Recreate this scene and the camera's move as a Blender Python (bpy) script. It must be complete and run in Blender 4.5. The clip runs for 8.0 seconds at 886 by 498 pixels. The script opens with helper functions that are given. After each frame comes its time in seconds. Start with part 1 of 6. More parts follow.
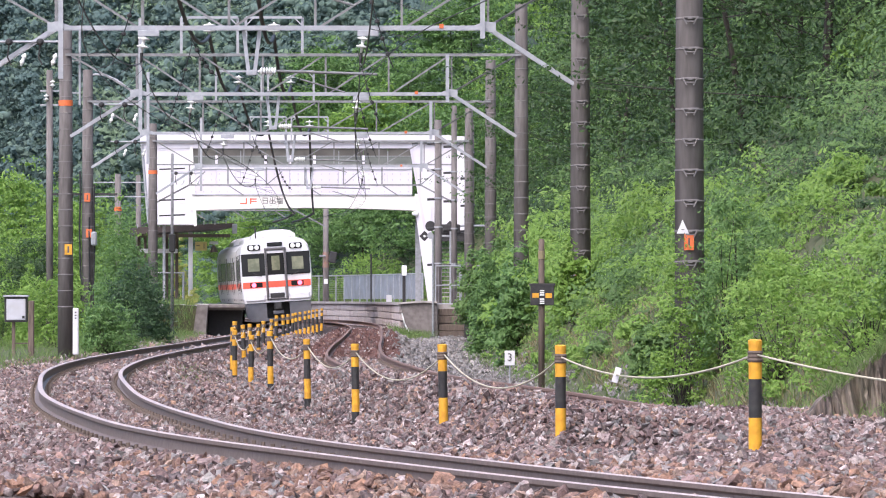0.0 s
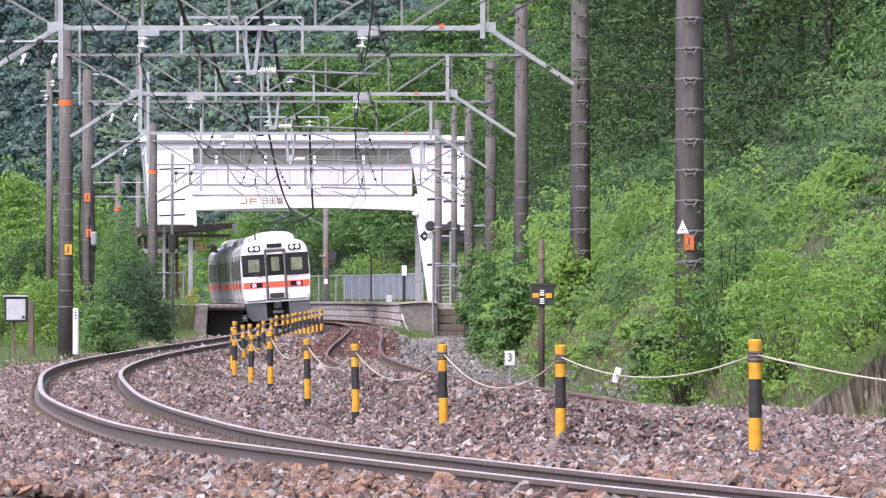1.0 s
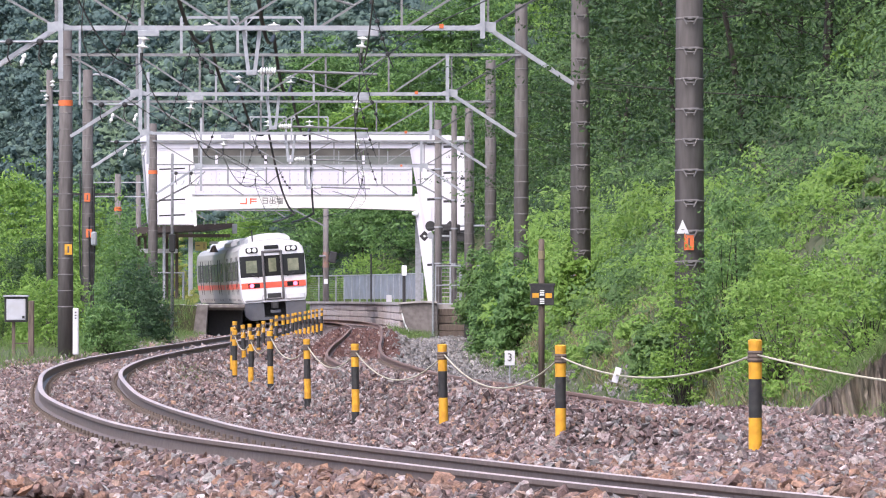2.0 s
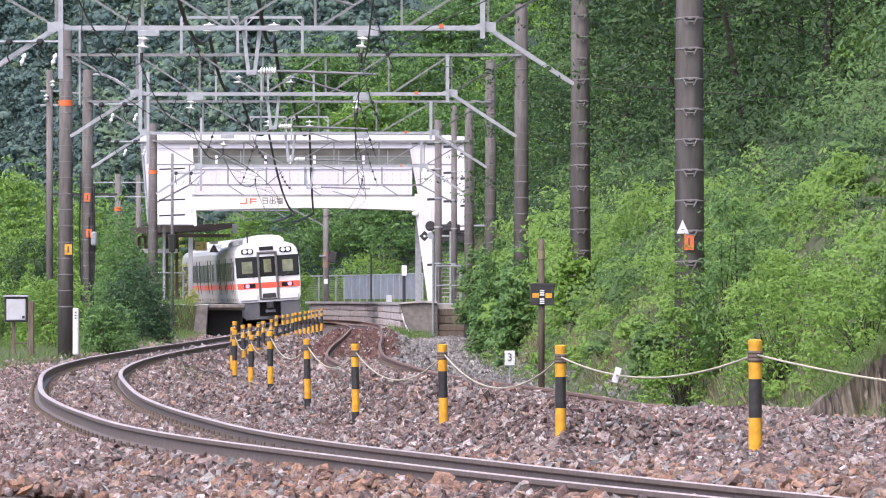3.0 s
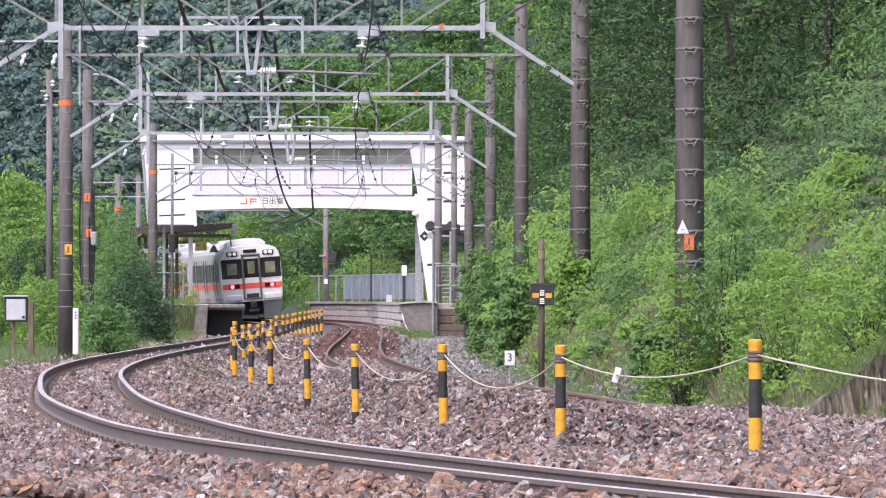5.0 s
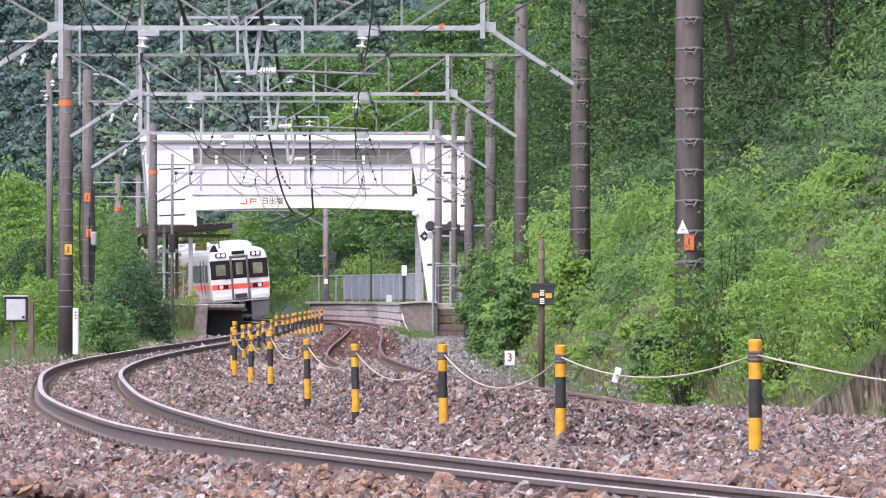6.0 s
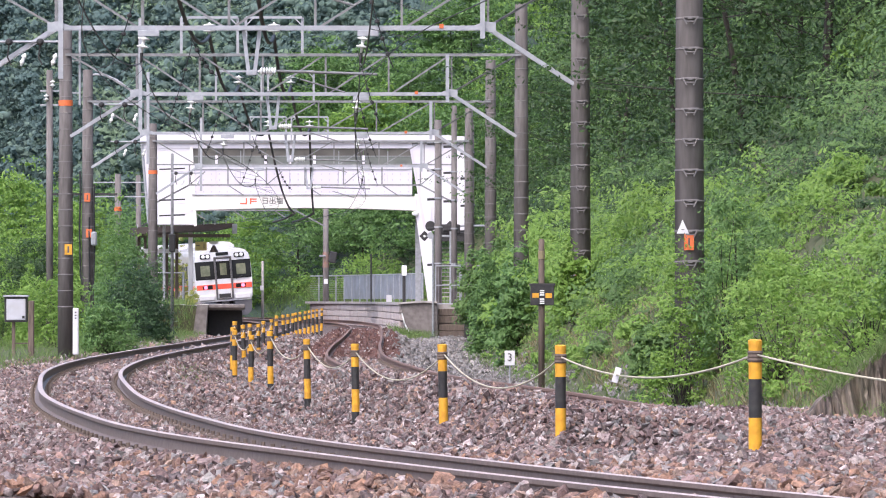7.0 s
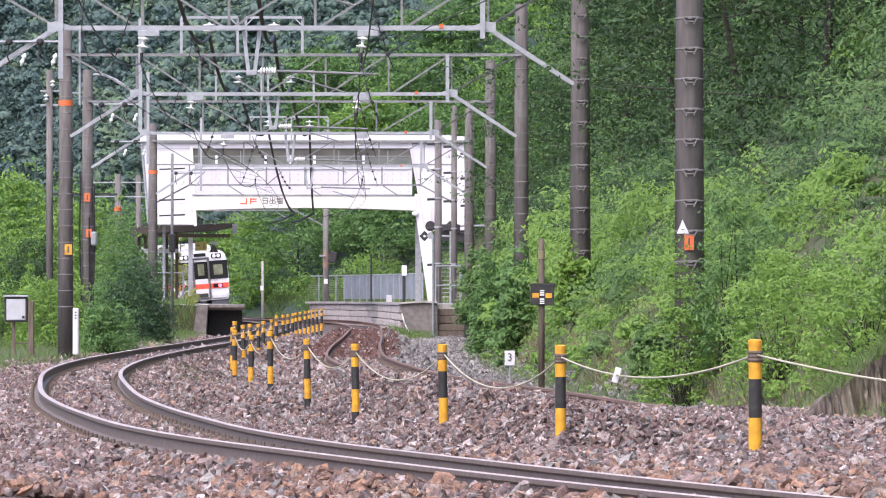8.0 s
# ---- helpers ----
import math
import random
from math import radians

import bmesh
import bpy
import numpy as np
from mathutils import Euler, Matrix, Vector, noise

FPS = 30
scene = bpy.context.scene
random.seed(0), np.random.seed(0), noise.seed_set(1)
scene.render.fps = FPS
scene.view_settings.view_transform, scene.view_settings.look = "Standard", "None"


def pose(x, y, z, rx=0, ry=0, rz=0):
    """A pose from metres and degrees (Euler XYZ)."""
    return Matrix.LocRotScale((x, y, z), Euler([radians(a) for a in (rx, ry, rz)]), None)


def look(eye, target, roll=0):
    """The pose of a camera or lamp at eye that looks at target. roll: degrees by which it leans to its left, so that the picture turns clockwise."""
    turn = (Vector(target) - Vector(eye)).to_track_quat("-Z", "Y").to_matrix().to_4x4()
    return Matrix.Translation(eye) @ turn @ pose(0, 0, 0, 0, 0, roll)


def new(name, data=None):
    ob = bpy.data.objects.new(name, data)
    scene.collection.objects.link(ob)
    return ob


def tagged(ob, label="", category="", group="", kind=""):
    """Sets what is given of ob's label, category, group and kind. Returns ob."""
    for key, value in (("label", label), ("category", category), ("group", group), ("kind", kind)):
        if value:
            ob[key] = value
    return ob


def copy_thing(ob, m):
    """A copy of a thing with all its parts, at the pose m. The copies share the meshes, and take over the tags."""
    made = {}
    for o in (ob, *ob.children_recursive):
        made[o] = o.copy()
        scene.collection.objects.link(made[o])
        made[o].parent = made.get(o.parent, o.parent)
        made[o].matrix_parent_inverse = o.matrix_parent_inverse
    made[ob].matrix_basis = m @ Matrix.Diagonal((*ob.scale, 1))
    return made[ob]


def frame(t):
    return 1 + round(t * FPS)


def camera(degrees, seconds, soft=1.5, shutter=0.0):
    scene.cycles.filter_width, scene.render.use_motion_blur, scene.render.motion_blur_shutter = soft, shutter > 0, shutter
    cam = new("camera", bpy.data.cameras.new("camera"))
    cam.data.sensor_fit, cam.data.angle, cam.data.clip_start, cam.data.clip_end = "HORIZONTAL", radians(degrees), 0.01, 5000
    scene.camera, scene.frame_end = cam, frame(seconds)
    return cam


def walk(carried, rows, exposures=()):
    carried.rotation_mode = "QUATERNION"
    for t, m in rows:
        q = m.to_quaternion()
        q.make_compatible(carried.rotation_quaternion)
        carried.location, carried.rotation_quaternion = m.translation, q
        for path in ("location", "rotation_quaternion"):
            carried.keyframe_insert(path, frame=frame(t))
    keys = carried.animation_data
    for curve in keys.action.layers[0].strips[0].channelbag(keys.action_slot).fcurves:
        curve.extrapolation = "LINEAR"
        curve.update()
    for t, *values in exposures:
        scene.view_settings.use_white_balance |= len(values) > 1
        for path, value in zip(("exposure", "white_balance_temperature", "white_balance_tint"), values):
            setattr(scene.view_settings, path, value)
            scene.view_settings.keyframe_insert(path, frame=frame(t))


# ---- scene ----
cam = camera(8.54, 8.0, soft=1.1)
EYE = (0, 0, 1.13)
walk(cam, [(0, look(EYE, (0, 100, 1.949))), (8, look(EYE, (0, 100, 1.949)))], exposures=[(0, 1.33, 6130, 15), (8, 1.33, 6130, 15)])

# ---- daylight: high thin overcast ----
world = bpy.data.worlds.new("sky")
scene.world = world
world.use_nodes = True
wn = world.node_tree
sky = wn.nodes.new("ShaderNodeTexSky")
sky.sky_type, sky.sun_disc = "NISHITA", False
sky.sun_elevation, sky.sun_rotation = radians(53.6), radians(207)
sky.air_density, sky.dust_density, sky.ozone_density = 1.0, 4.0, 1.0
wn.nodes["Background"].inputs[1].default_value = 0.152
wn.links.new(sky.outputs[0], wn.nodes["Background"].inputs[0])
sun = new("sun", bpy.data.lights.new("sun", "SUN"))
sun.data.energy, sun.data.angle, sun.data.color = 0.75, radians(40), (1.0, 0.96, 0.9)
sun.matrix_world = look((-29, -58, 88), (0, 0, 0))


# ---- materials ----
def material(name, base, rough=0.8, metal=0.0, second=None, scale=8.0, stain=None, stain_scale=0.7, stain_amount=0.5,
             bump=0.2, island=None, piece=None, stretch=(1, 1, 1), translucent=0.0, bump_scale=None, spec=0.4, mottle=0.0, island_mix=0.75):
    """A surface of grain (base to second), larger stains, fine relief and an uneven tint from piece to piece."""
    m = bpy.data.materials.new(name)
    m.use_nodes = True
    nt = m.node_tree
    N, L = nt.nodes, nt.links
    b = N["Principled BSDF"]
    b.inputs["Roughness"].default_value, b.inputs["Metallic"].default_value = rough, metal
    b.inputs["Specular IOR Level"].default_value = spec
    tc = N.new("ShaderNodeTexCoord")
    mp = N.new("ShaderNodeMapping")
    mp.inputs["Scale"].default_value = stretch
    L.new(tc.outputs["Object"], mp.inputs[0])

    def noise_at(sc, detail):
        n = N.new("ShaderNodeTexNoise")
        n.inputs["Scale"].default_value, n.inputs["Detail"].default_value = sc, detail
        L.new(mp.outputs[0], n.inputs["Vector"])
        return n

    def ramp(socket, lo, hi):
        r = N.new("ShaderNodeMapRange")
        r.inputs["From Min"].default_value, r.inputs["From Max"].default_value = lo, hi
        L.new(socket, r.inputs["Value"])
        return r.outputs[0]

    def mixed(fac, a, c):
        mx = N.new("ShaderNodeMix")
        mx.data_type = "RGBA"
        if isinstance(fac, float):
            mx.inputs[0].default_value = fac
        else:
            L.new(fac, mx.inputs[0])
        for sock, v in ((mx.inputs[6], a), (mx.inputs[7], c)):
            if isinstance(v, tuple):
                sock.default_value = (*v, 1)
            else:
                L.new(v, sock)
        return mx.outputs[2]
    fine = noise_at(scale, 6)
    second = second or tuple(c * 0.78 for c in base)
    col = mixed(ramp(fine.outputs[0], 0.35, 0.65), base, second)
    if stain:
        big = noise_at(stain_scale, 4)
        r = ramp(big.outputs[0], 0.42, 0.72)
        mu = N.new("ShaderNodeMath")
        mu.operation = "MULTIPLY"
        mu.inputs[1].default_value = stain_amount
        L.new(r, mu.inputs[0])
        col = mixed(mu.outputs[0], col, stain)
    for colours, source in ((island, "island"), (piece, "piece")):
        if not colours:
            continue
        if source == "island":
            rnd = N.new("ShaderNodeNewGeometry").outputs["Random Per Island"]
        else:
            rnd = N.new("ShaderNodeObjectInfo").outputs["Random"]
        cr = N.new("ShaderNodeValToRGB")
        while len(cr.color_ramp.elements) < len(colours):
            cr.color_ramp.elements.new(0.5)
        for i, c in enumerate(colours):
            cr.color_ramp.elements[i].position = i / (len(colours) - 1)
            cr.color_ramp.elements[i].color = (*c, 1)
        L.new(rnd, cr.inputs[0])
        col = mixed(island_mix, col, cr.outputs[0])
    if mottle:
        mr = N.new("ShaderNodeMapRange")
        mr.inputs["From Min"].default_value, mr.inputs["From Max"].default_value = 0.3, 0.7
        mr.inputs["To Min"].default_value, mr.inputs["To Max"].default_value = 1 - mottle, 1 + mottle
        L.new(noise_at(scale * 0.7, 6).outputs[0], mr.inputs["Value"])
        vm = N.new("ShaderNodeVectorMath")
        vm.operation = "SCALE"
        L.new(col, vm.inputs[0])
        L.new(mr.outputs[0], vm.inputs["Scale"])
        col = vm.outputs[0]
    L.new(col, b.inputs["Base Color"])
    if bump:
        bp = N.new("ShaderNodeBump")
        bp.inputs["Strength"].default_value, bp.inputs["Distance"].default_value = bump, 0.02
        L.new(noise_at(bump_scale or scale * 2, 5).outputs[0], bp.inputs["Height"])
        L.new(bp.outputs[0], b.inputs["Normal"])
    if translucent:
        tr = N.new("ShaderNodeBsdfTranslucent")
        L.new(col, tr.inputs[0])
        ms = N.new("ShaderNodeMixShader")
        ms.inputs[0].default_value = translucent
        L.new(b.outputs[0], ms.inputs[1])
        L.new(tr.outputs[0], ms.inputs[2])
        L.new(ms.outputs[0], N["Material Output"].inputs[0])
    return m


def glowing(name, colour, strength):
    m = bpy.data.materials.new(name)
    m.use_nodes = True
    b = m.node_tree.nodes["Principled BSDF"]
    b.inputs["Base Color"].default_value = (*colour, 1)
    b.inputs["Emission Color"].default_value = (*colour, 1)
    b.inputs["Emission Strength"].default_value = strength
    return m


STONES = [(0.11, 0.066, 0.062), (0.213, 0.139, 0.131), (0.173, 0.135, 0.139), (0.038, 0.03, 0.033), (0.34, 0.215, 0.18), (0.215, 0.192, 0.203), (0.098, 0.058, 0.056), (0.626, 0.526, 0.513), (0.054, 0.043, 0.045),
          (0.174, 0.12, 0.119), (0.335, 0.235, 0.222), (0.098, 0.074, 0.077), (0.374, 0.232, 0.162), (0.231, 0.221, 0.216), (0.48, 0.42, 0.404), (0.313, 0.252, 0.24), (0.058, 0.047, 0.049)]
WARM = [(0.186, 0.105, 0.084), (0.281, 0.17, 0.129), (0.354, 0.206, 0.14), (0.141, 0.088, 0.076), (0.237, 0.164, 0.139), (0.4, 0.294, 0.236), (0.086, 0.061, 0.057), (0.207, 0.129, 0.109)]
GREYS = [(0.186, 0.175, 0.174), (0.268, 0.249, 0.244), (0.105, 0.099, 0.098), (0.209, 0.175, 0.162), (0.396, 0.373, 0.358)]
LEAVES = [(0.074, 0.143, 0.047), (0.108, 0.206, 0.061), (0.150, 0.271, 0.077), (0.058, 0.117, 0.045), (0.188, 0.301, 0.101)]
M = {
    "stone": material("ballast_stone", (0.16, 0.105, 0.09), 0.9, island=STONES, scale=45, bump=0.7, mottle=0.45),
    "grey_stone": material("grey_ballast_stone", (0.18, 0.175, 0.175), 0.9, island=GREYS, scale=45, bump=0.7, mottle=0.4),
    "warm_stone": material("warm_ballast_stone", (0.24, 0.14, 0.10), 0.9, island=WARM, scale=45, bump=0.7, mottle=0.45),
    "earth": material("earth", (0.085, 0.075, 0.045), 0.95, second=(0.06, 0.075, 0.03), scale=3, stain=(0.05, 0.08, 0.025), stain_scale=0.25, bump=0.6),
    "bed": material("ballast_bed", (0.060, 0.046, 0.043), 0.95, second=(0.15, 0.105, 0.092), scale=22, stain=(0.11, 0.085, 0.08), stain_scale=0.5, bump=1.0, bump_scale=26),
    "rail": material("rail_steel_brown", (0.175, 0.135, 0.122), 0.6, metal=0.1, second=(0.13, 0.097, 0.086), scale=14, stain=(0.16, 0.11, 0.09), bump=0.15),
    "shiny": material("worn_rail_head", (0.50, 0.41, 0.395), 0.6, metal=0.1, second=(0.36, 0.295, 0.28), scale=30, bump=0.05),
    "sleeper": material("concrete_sleeper", (0.26, 0.24, 0.22), 0.9, scale=20, stain=(0.16, 0.11, 0.08), stain_scale=2),
    "pole": material("weathered_concrete_pole", (0.195, 0.176, 0.172), 0.9, second=(0.125, 0.111, 0.108), scale=9, stain=(0.075, 0.064, 0.062), stain_scale=1.6, stain_amount=0.75, stretch=(1, 1, 0.16), bump=0.2, mottle=0.25),
    "steel": material("galvanised_steel", (0.37, 0.38, 0.41), 0.5, metal=0.1, second=(0.30, 0.31, 0.34), scale=7, stain=(0.27, 0.265, 0.275), stain_scale=1.5, bump=0.05),
    # darker copy of the steel; shadow on beam members is in its colour
    "dull_steel": material("darkened_steel", (0.235, 0.24, 0.25), 0.6, metal=0.1, second=(0.165, 0.165, 0.17), scale=7, stain=(0.15, 0.135, 0.125), stain_scale=1.8, bump=0.05),
    "old_concrete": material("dark_old_concrete", (0.215, 0.19, 0.18), 0.9, second=(0.15, 0.13, 0.125), scale=6, stain=(0.075, 0.062, 0.058), stain_scale=1.1, stain_amount=0.8, bump=0.3),
    "cabinet": material("pale_cabinet_paint", (0.47, 0.47, 0.52), 0.5, second=(0.42, 0.42, 0.46), scale=4, stain=(0.33, 0.31, 0.30), stain_scale=2.5, stain_amount=0.5, bump=0.03),
    "porcelain": material("white_porcelain", (0.82, 0.82, 0.80), 0.3, scale=10, bump=0),
    "cable": material("black_cable", (0.018, 0.018, 0.02), 0.6, scale=30, bump=0),
    "wire": material("copper_wire_dull", (0.075, 0.075, 0.075), 0.6, metal=0.2, scale=30, bump=0),
    "yellow": material("yellow_band", (0.68, 0.36, 0.03), 0.55, second=(0.55, 0.26, 0.02), scale=12, stain=(0.42, 0.22, 0.03), stain_scale=6, stain_amount=0.55, bump=0.05),
    "black": material("black_band", (0.022, 0.021, 0.023), 0.55, scale=12, second=(0.04, 0.038, 0.037), bump=0.05),
    "rope": material("pale_rope", (0.55, 0.50, 0.38), 0.9, scale=60, bump=0.4),
    "orange": material("orange_paint", (0.70, 0.16, 0.05), 0.5, scale=10, stain=(0.45, 0.12, 0.04), stain_scale=4, bump=0.05),
    "white": material("white_paint", (0.64, 0.63, 0.65), 0.5, scale=5, second=(0.59, 0.58, 0.60), stain=(0.48, 0.46, 0.46), stain_scale=0.5, stain_amount=0.4, bump=0.03),
    "bridge": material("white_cladding", (0.67, 0.64, 0.695), 0.55, second=(0.63, 0.60, 0.655), scale=1.2, stain=(0.58, 0.545, 0.605), stain_scale=0.3, stain_amount=0.3, bump=0.03),
    "girder": material("cream_girder_paint", (0.72, 0.685, 0.655), 0.5, second=(0.66, 0.62, 0.595), scale=2, bump=0.03),
    # also used where shade under the platform slab is put into colour
    "dark": material("dark_metal_and_shade", (0.035, 0.033, 0.034), 0.6, scale=10, bump=0.05),
    "brownroof": material("brown_shelter_metal", (0.075, 0.058, 0.054), 0.7, scale=4, bump=0.1),
    "grey": material("grey_metal", (0.33, 0.34, 0.36), 0.55, metal=0.2, scale=8, bump=0.05),
    "fence": material("blue_grey_fence_sheet", (0.24, 0.26, 0.30), 0.6, second=(0.19, 0.21, 0.24), scale=2, stain=(0.14, 0.14, 0.14), stain_scale=1, bump=0.1),
    "concrete": material("stained_concrete", (0.45, 0.415, 0.40), 0.9, second=(0.36, 0.33, 0.315), scale=5, stain=(0.17, 0.145, 0.135), stain_scale=0.8, stain_amount=0.65, bump=0.3),
    "block": material("platform_block", (0.48, 0.41, 0.39), 0.9, second=(0.27, 0.225, 0.205), scale=7, stain=(0.17, 0.13, 0.12), stain_scale=0.9, bump=0.3,
                      piece=[(0.46, 0.38, 0.36), (0.58, 0.51, 0.49), (0.52, 0.46, 0.45)]),
    "wood": material("old_timber", (0.15, 0.115, 0.095), 0.9, second=(0.09, 0.068, 0.056), scale=20, stretch=(1, 1, 0.1), bump=0.3),
    "bark": material("bark", (0.05, 0.042, 0.036), 0.95, second=(0.03, 0.026, 0.022), scale=10, stretch=(1, 1, 0.3), bump=0.6),
    "rust_stone": material("rust_stained_stone", (0.11, 0.055, 0.047), 0.95, island=[(0.09, 0.045, 0.04), (0.13, 0.065, 0.055), (0.075, 0.042, 0.04), (0.16, 0.09, 0.075)], scale=40, bump=0.3),
    "rust_rail": material("rusted_rail", (0.20, 0.125, 0.10), 0.75, second=(0.15, 0.09, 0.07), scale=14, bump=0.15),
    "hoop": material("dull_hoop_steel", (0.20, 0.185, 0.185), 0.7, scale=9, bump=0.05),
    "forest_floor": material("forest_floor", (0.050, 0.078, 0.055), 0.95, second=(0.028, 0.046, 0.036), scale=1.6, stain=(0.034, 0.058, 0.042), stain_scale=0.15, stain_amount=0.6, bump=1.0, bump_scale=3.0),
    # core colour kept near the leaves, lifting the gaps as haze would
    "haze_tinted_core": material("haze_tinted_core", (0.112, 0.162, 0.138), 0.95, second=(0.080, 0.120, 0.106), scale=2.4, bump=1.0, bump_scale=3.2, mottle=0.3),
    "rock": material("lichen_rock", (0.20, 0.16, 0.135), 0.95, second=(0.035, 0.028, 0.025), scale=9, stretch=(1.6, 1.6, 0.16), stain=(0.12, 0.13, 0.05), stain_scale=2, stain_amount=0.25, bump=0.9),
    "light_leaf": material("fresh_leaf", (0.156, 0.290, 0.047), 0.5, island=[(0.161, 0.275, 0.048), (0.213, 0.345, 0.061), (0.286, 0.415, 0.090), (0.182, 0.300, 0.053)], scale=1.6, island_mix=0.5, second=(0.114, 0.215, 0.039), bump=0, translucent=0.4),
    # dark foliage; also stands for shade in hillside hollows and beneath trees
    "dark_shade_leaf": material("dark_shade_leaf", (0.055, 0.109, 0.027), 0.5, second=(0.015, 0.035, 0.010), island_mix=0.4, island=[(0.034, 0.069, 0.021), (0.053, 0.105, 0.030), (0.043, 0.083, 0.029), (0.078, 0.140, 0.040)], scale=0.9, bump=0, translucent=0.3),
    "fresh_shrub": material("shrub_leaf", (0.10, 0.20, 0.055), 0.5, island=[(0.088, 0.172, 0.050), (0.120, 0.225, 0.060), (0.160, 0.275, 0.080), (0.105, 0.195, 0.058)], scale=3, bump=0, translucent=0.35),
    "deep_leaf": material("deep_green_leaf", (0.045, 0.100, 0.034), 0.5, second=(0.020, 0.048, 0.018), island=[(0.026, 0.060, 0.022), (0.042, 0.088, 0.032), (0.060, 0.115, 0.040)], island_mix=0.5, scale=2, bump=0, translucent=0.25),
    "yellow_leaf": material("yellow_green_leaf", (0.28, 0.30, 0.07), 0.6, island=[(0.22, 0.26, 0.06), (0.33, 0.34, 0.09), (0.27, 0.30, 0.075)], scale=3, bump=0, translucent=0.35),
    "dry_leaf": material("dry_stalk", (0.22, 0.17, 0.10), 0.9, island=[(0.14, 0.11, 0.065), (0.25, 0.20, 0.12), (0.15, 0.17, 0.06), (0.30, 0.25, 0.16)], scale=3, bump=0, translucent=0.2),
    "grass": material("grass_blade", (0.116, 0.201, 0.051), 0.7, island=[(0.097, 0.181, 0.040), (0.164, 0.251, 0.071), (0.193, 0.221, 0.091), (0.078, 0.151, 0.035)], scale=3, bump=0, translucent=0.35),
    # distance haze is mixed into these three leaf colours: paler and bluer
    "far_leaf": material("haze_tinted_leaf", (0.132, 0.193, 0.154), 0.8, island=[(0.121, 0.177, 0.146), (0.146, 0.208, 0.166), (0.130, 0.190, 0.154), (0.168, 0.235, 0.182)], scale=0.35, island_mix=0.5, second=(0.092, 0.146, 0.130), bump=0, translucent=0.4),
    "far_fresh": material("haze_tinted_fresh_leaf", (0.185, 0.260, 0.166), 0.8, island=[(0.166, 0.237, 0.156), (0.193, 0.271, 0.170), (0.222, 0.300, 0.192)], scale=0.35, island_mix=0.5, second=(0.140, 0.211, 0.142), bump=0, translucent=0.4),
    "far_needle": material("haze_tinted_needles", (0.108, 0.164, 0.153), 0.8, island=[(0.091, 0.143, 0.135), (0.119, 0.178, 0.161), (0.104, 0.161, 0.150), (0.139, 0.202, 0.179)], scale=0.35, island_mix=0.5, second=(0.083, 0.134, 0.130), bump=0, translucent=0.4),
    "leaf": material("leaf", (0.150, 0.247, 0.057), 0.55, second=(0.062, 0.118, 0.033), island=LEAVES, island_mix=0.4, scale=0.9, bump=0, translucent=0.35, stain=(0.058, 0.112, 0.033), stain_scale=0.5),
}


# ---- tools for building ----
def smooth(knots):
    """A smooth curve y(x) through a few knots (monotone x, Hermite)."""
    xs, ys = np.array([k[0] for k in knots], float), np.array([k[1] for k in knots], float)
    d = np.diff(ys) / np.diff(xs)
    h = np.diff(xs)
    m = np.concatenate(([d[0]], (d[:-1] * h[1:] + d[1:] * h[:-1]) / (h[:-1] + h[1:]), [d[-1]]))

    def f(x):
        x = np.asarray(x, float)
        i = np.clip(np.searchsorted(xs, x) - 1, 0, len(xs) - 2)
        t = (x - xs[i]) / h[i]
        tc = np.clip(t, 0, 1)
        r = ((2 * tc**3 - 3 * tc**2 + 1) * ys[i] + (tc**3 - 2 * tc**2 + tc) * h[i] * m[i]
             + (-2 * tc**3 + 3 * tc**2) * ys[i + 1] + (tc**3 - tc**2) * h[i] * m[i + 1])
        return r + np.where(t < 0, t * h[i] * m[i], 0) + np.where(t > 1, (t - 1) * h[i] * m[i + 1], 0)
    return f


def thing(name, label, category, group="", m=None, kind=""):
    ob = new(name)
    ob.empty_display_size = 0.2
    tagged(ob, label, category, group, kind)
    if m is not None:
        ob.matrix_basis = m
    return ob


def mesh_of(name, bm, mat, flat=True):
    me = bpy.data.meshes.new(name)
    bmesh.ops.recalc_face_normals(bm, faces=bm.faces)
    bm.to_mesh(me)
    bm.free()
    me.materials.append(mat)
    if not flat:
        me.polygons.foreach_set("use_smooth", [len(p.vertices) <= 4 for p in me.polygons])
    return me


def part(name, bm, mat, parent, label="", flat=True):
    ob = new(name, mesh_of(name, bm, mat, flat))
    if parent:
        ob.parent = parent
    return tagged(ob, label)


def piece(name, me, parent, m):
    ob = new(name, me)
    ob.parent = parent
    ob.matrix_basis = m
    return ob


def box(bm, a, b, bevel=0.0, m=None):
    """A box between two corners."""
    lo, hi = [min(p, q) for p, q in zip(a, b)], [max(p, q) for p, q in zip(a, b)]
    vs = [bm.verts.new((x, y, z)) for x in (lo[0], hi[0]) for y in (lo[1], hi[1]) for z in (lo[2], hi[2])]
    fs = [bm.faces.new([vs[i] for i in f]) for f in ((0, 1, 3, 2), (4, 6, 7, 5), (0, 4, 5, 1), (2, 3, 7, 6), (0, 2, 6, 4), (1, 5, 7, 3))]
    if m is not None:
        bmesh.ops.transform(bm, matrix=m, verts=vs)
    if bevel:
        es = list({e for f in fs for e in f.edges})
        bmesh.ops.bevel(bm, geom=es, offset=bevel, segments=1, affect="EDGES")
    return bm


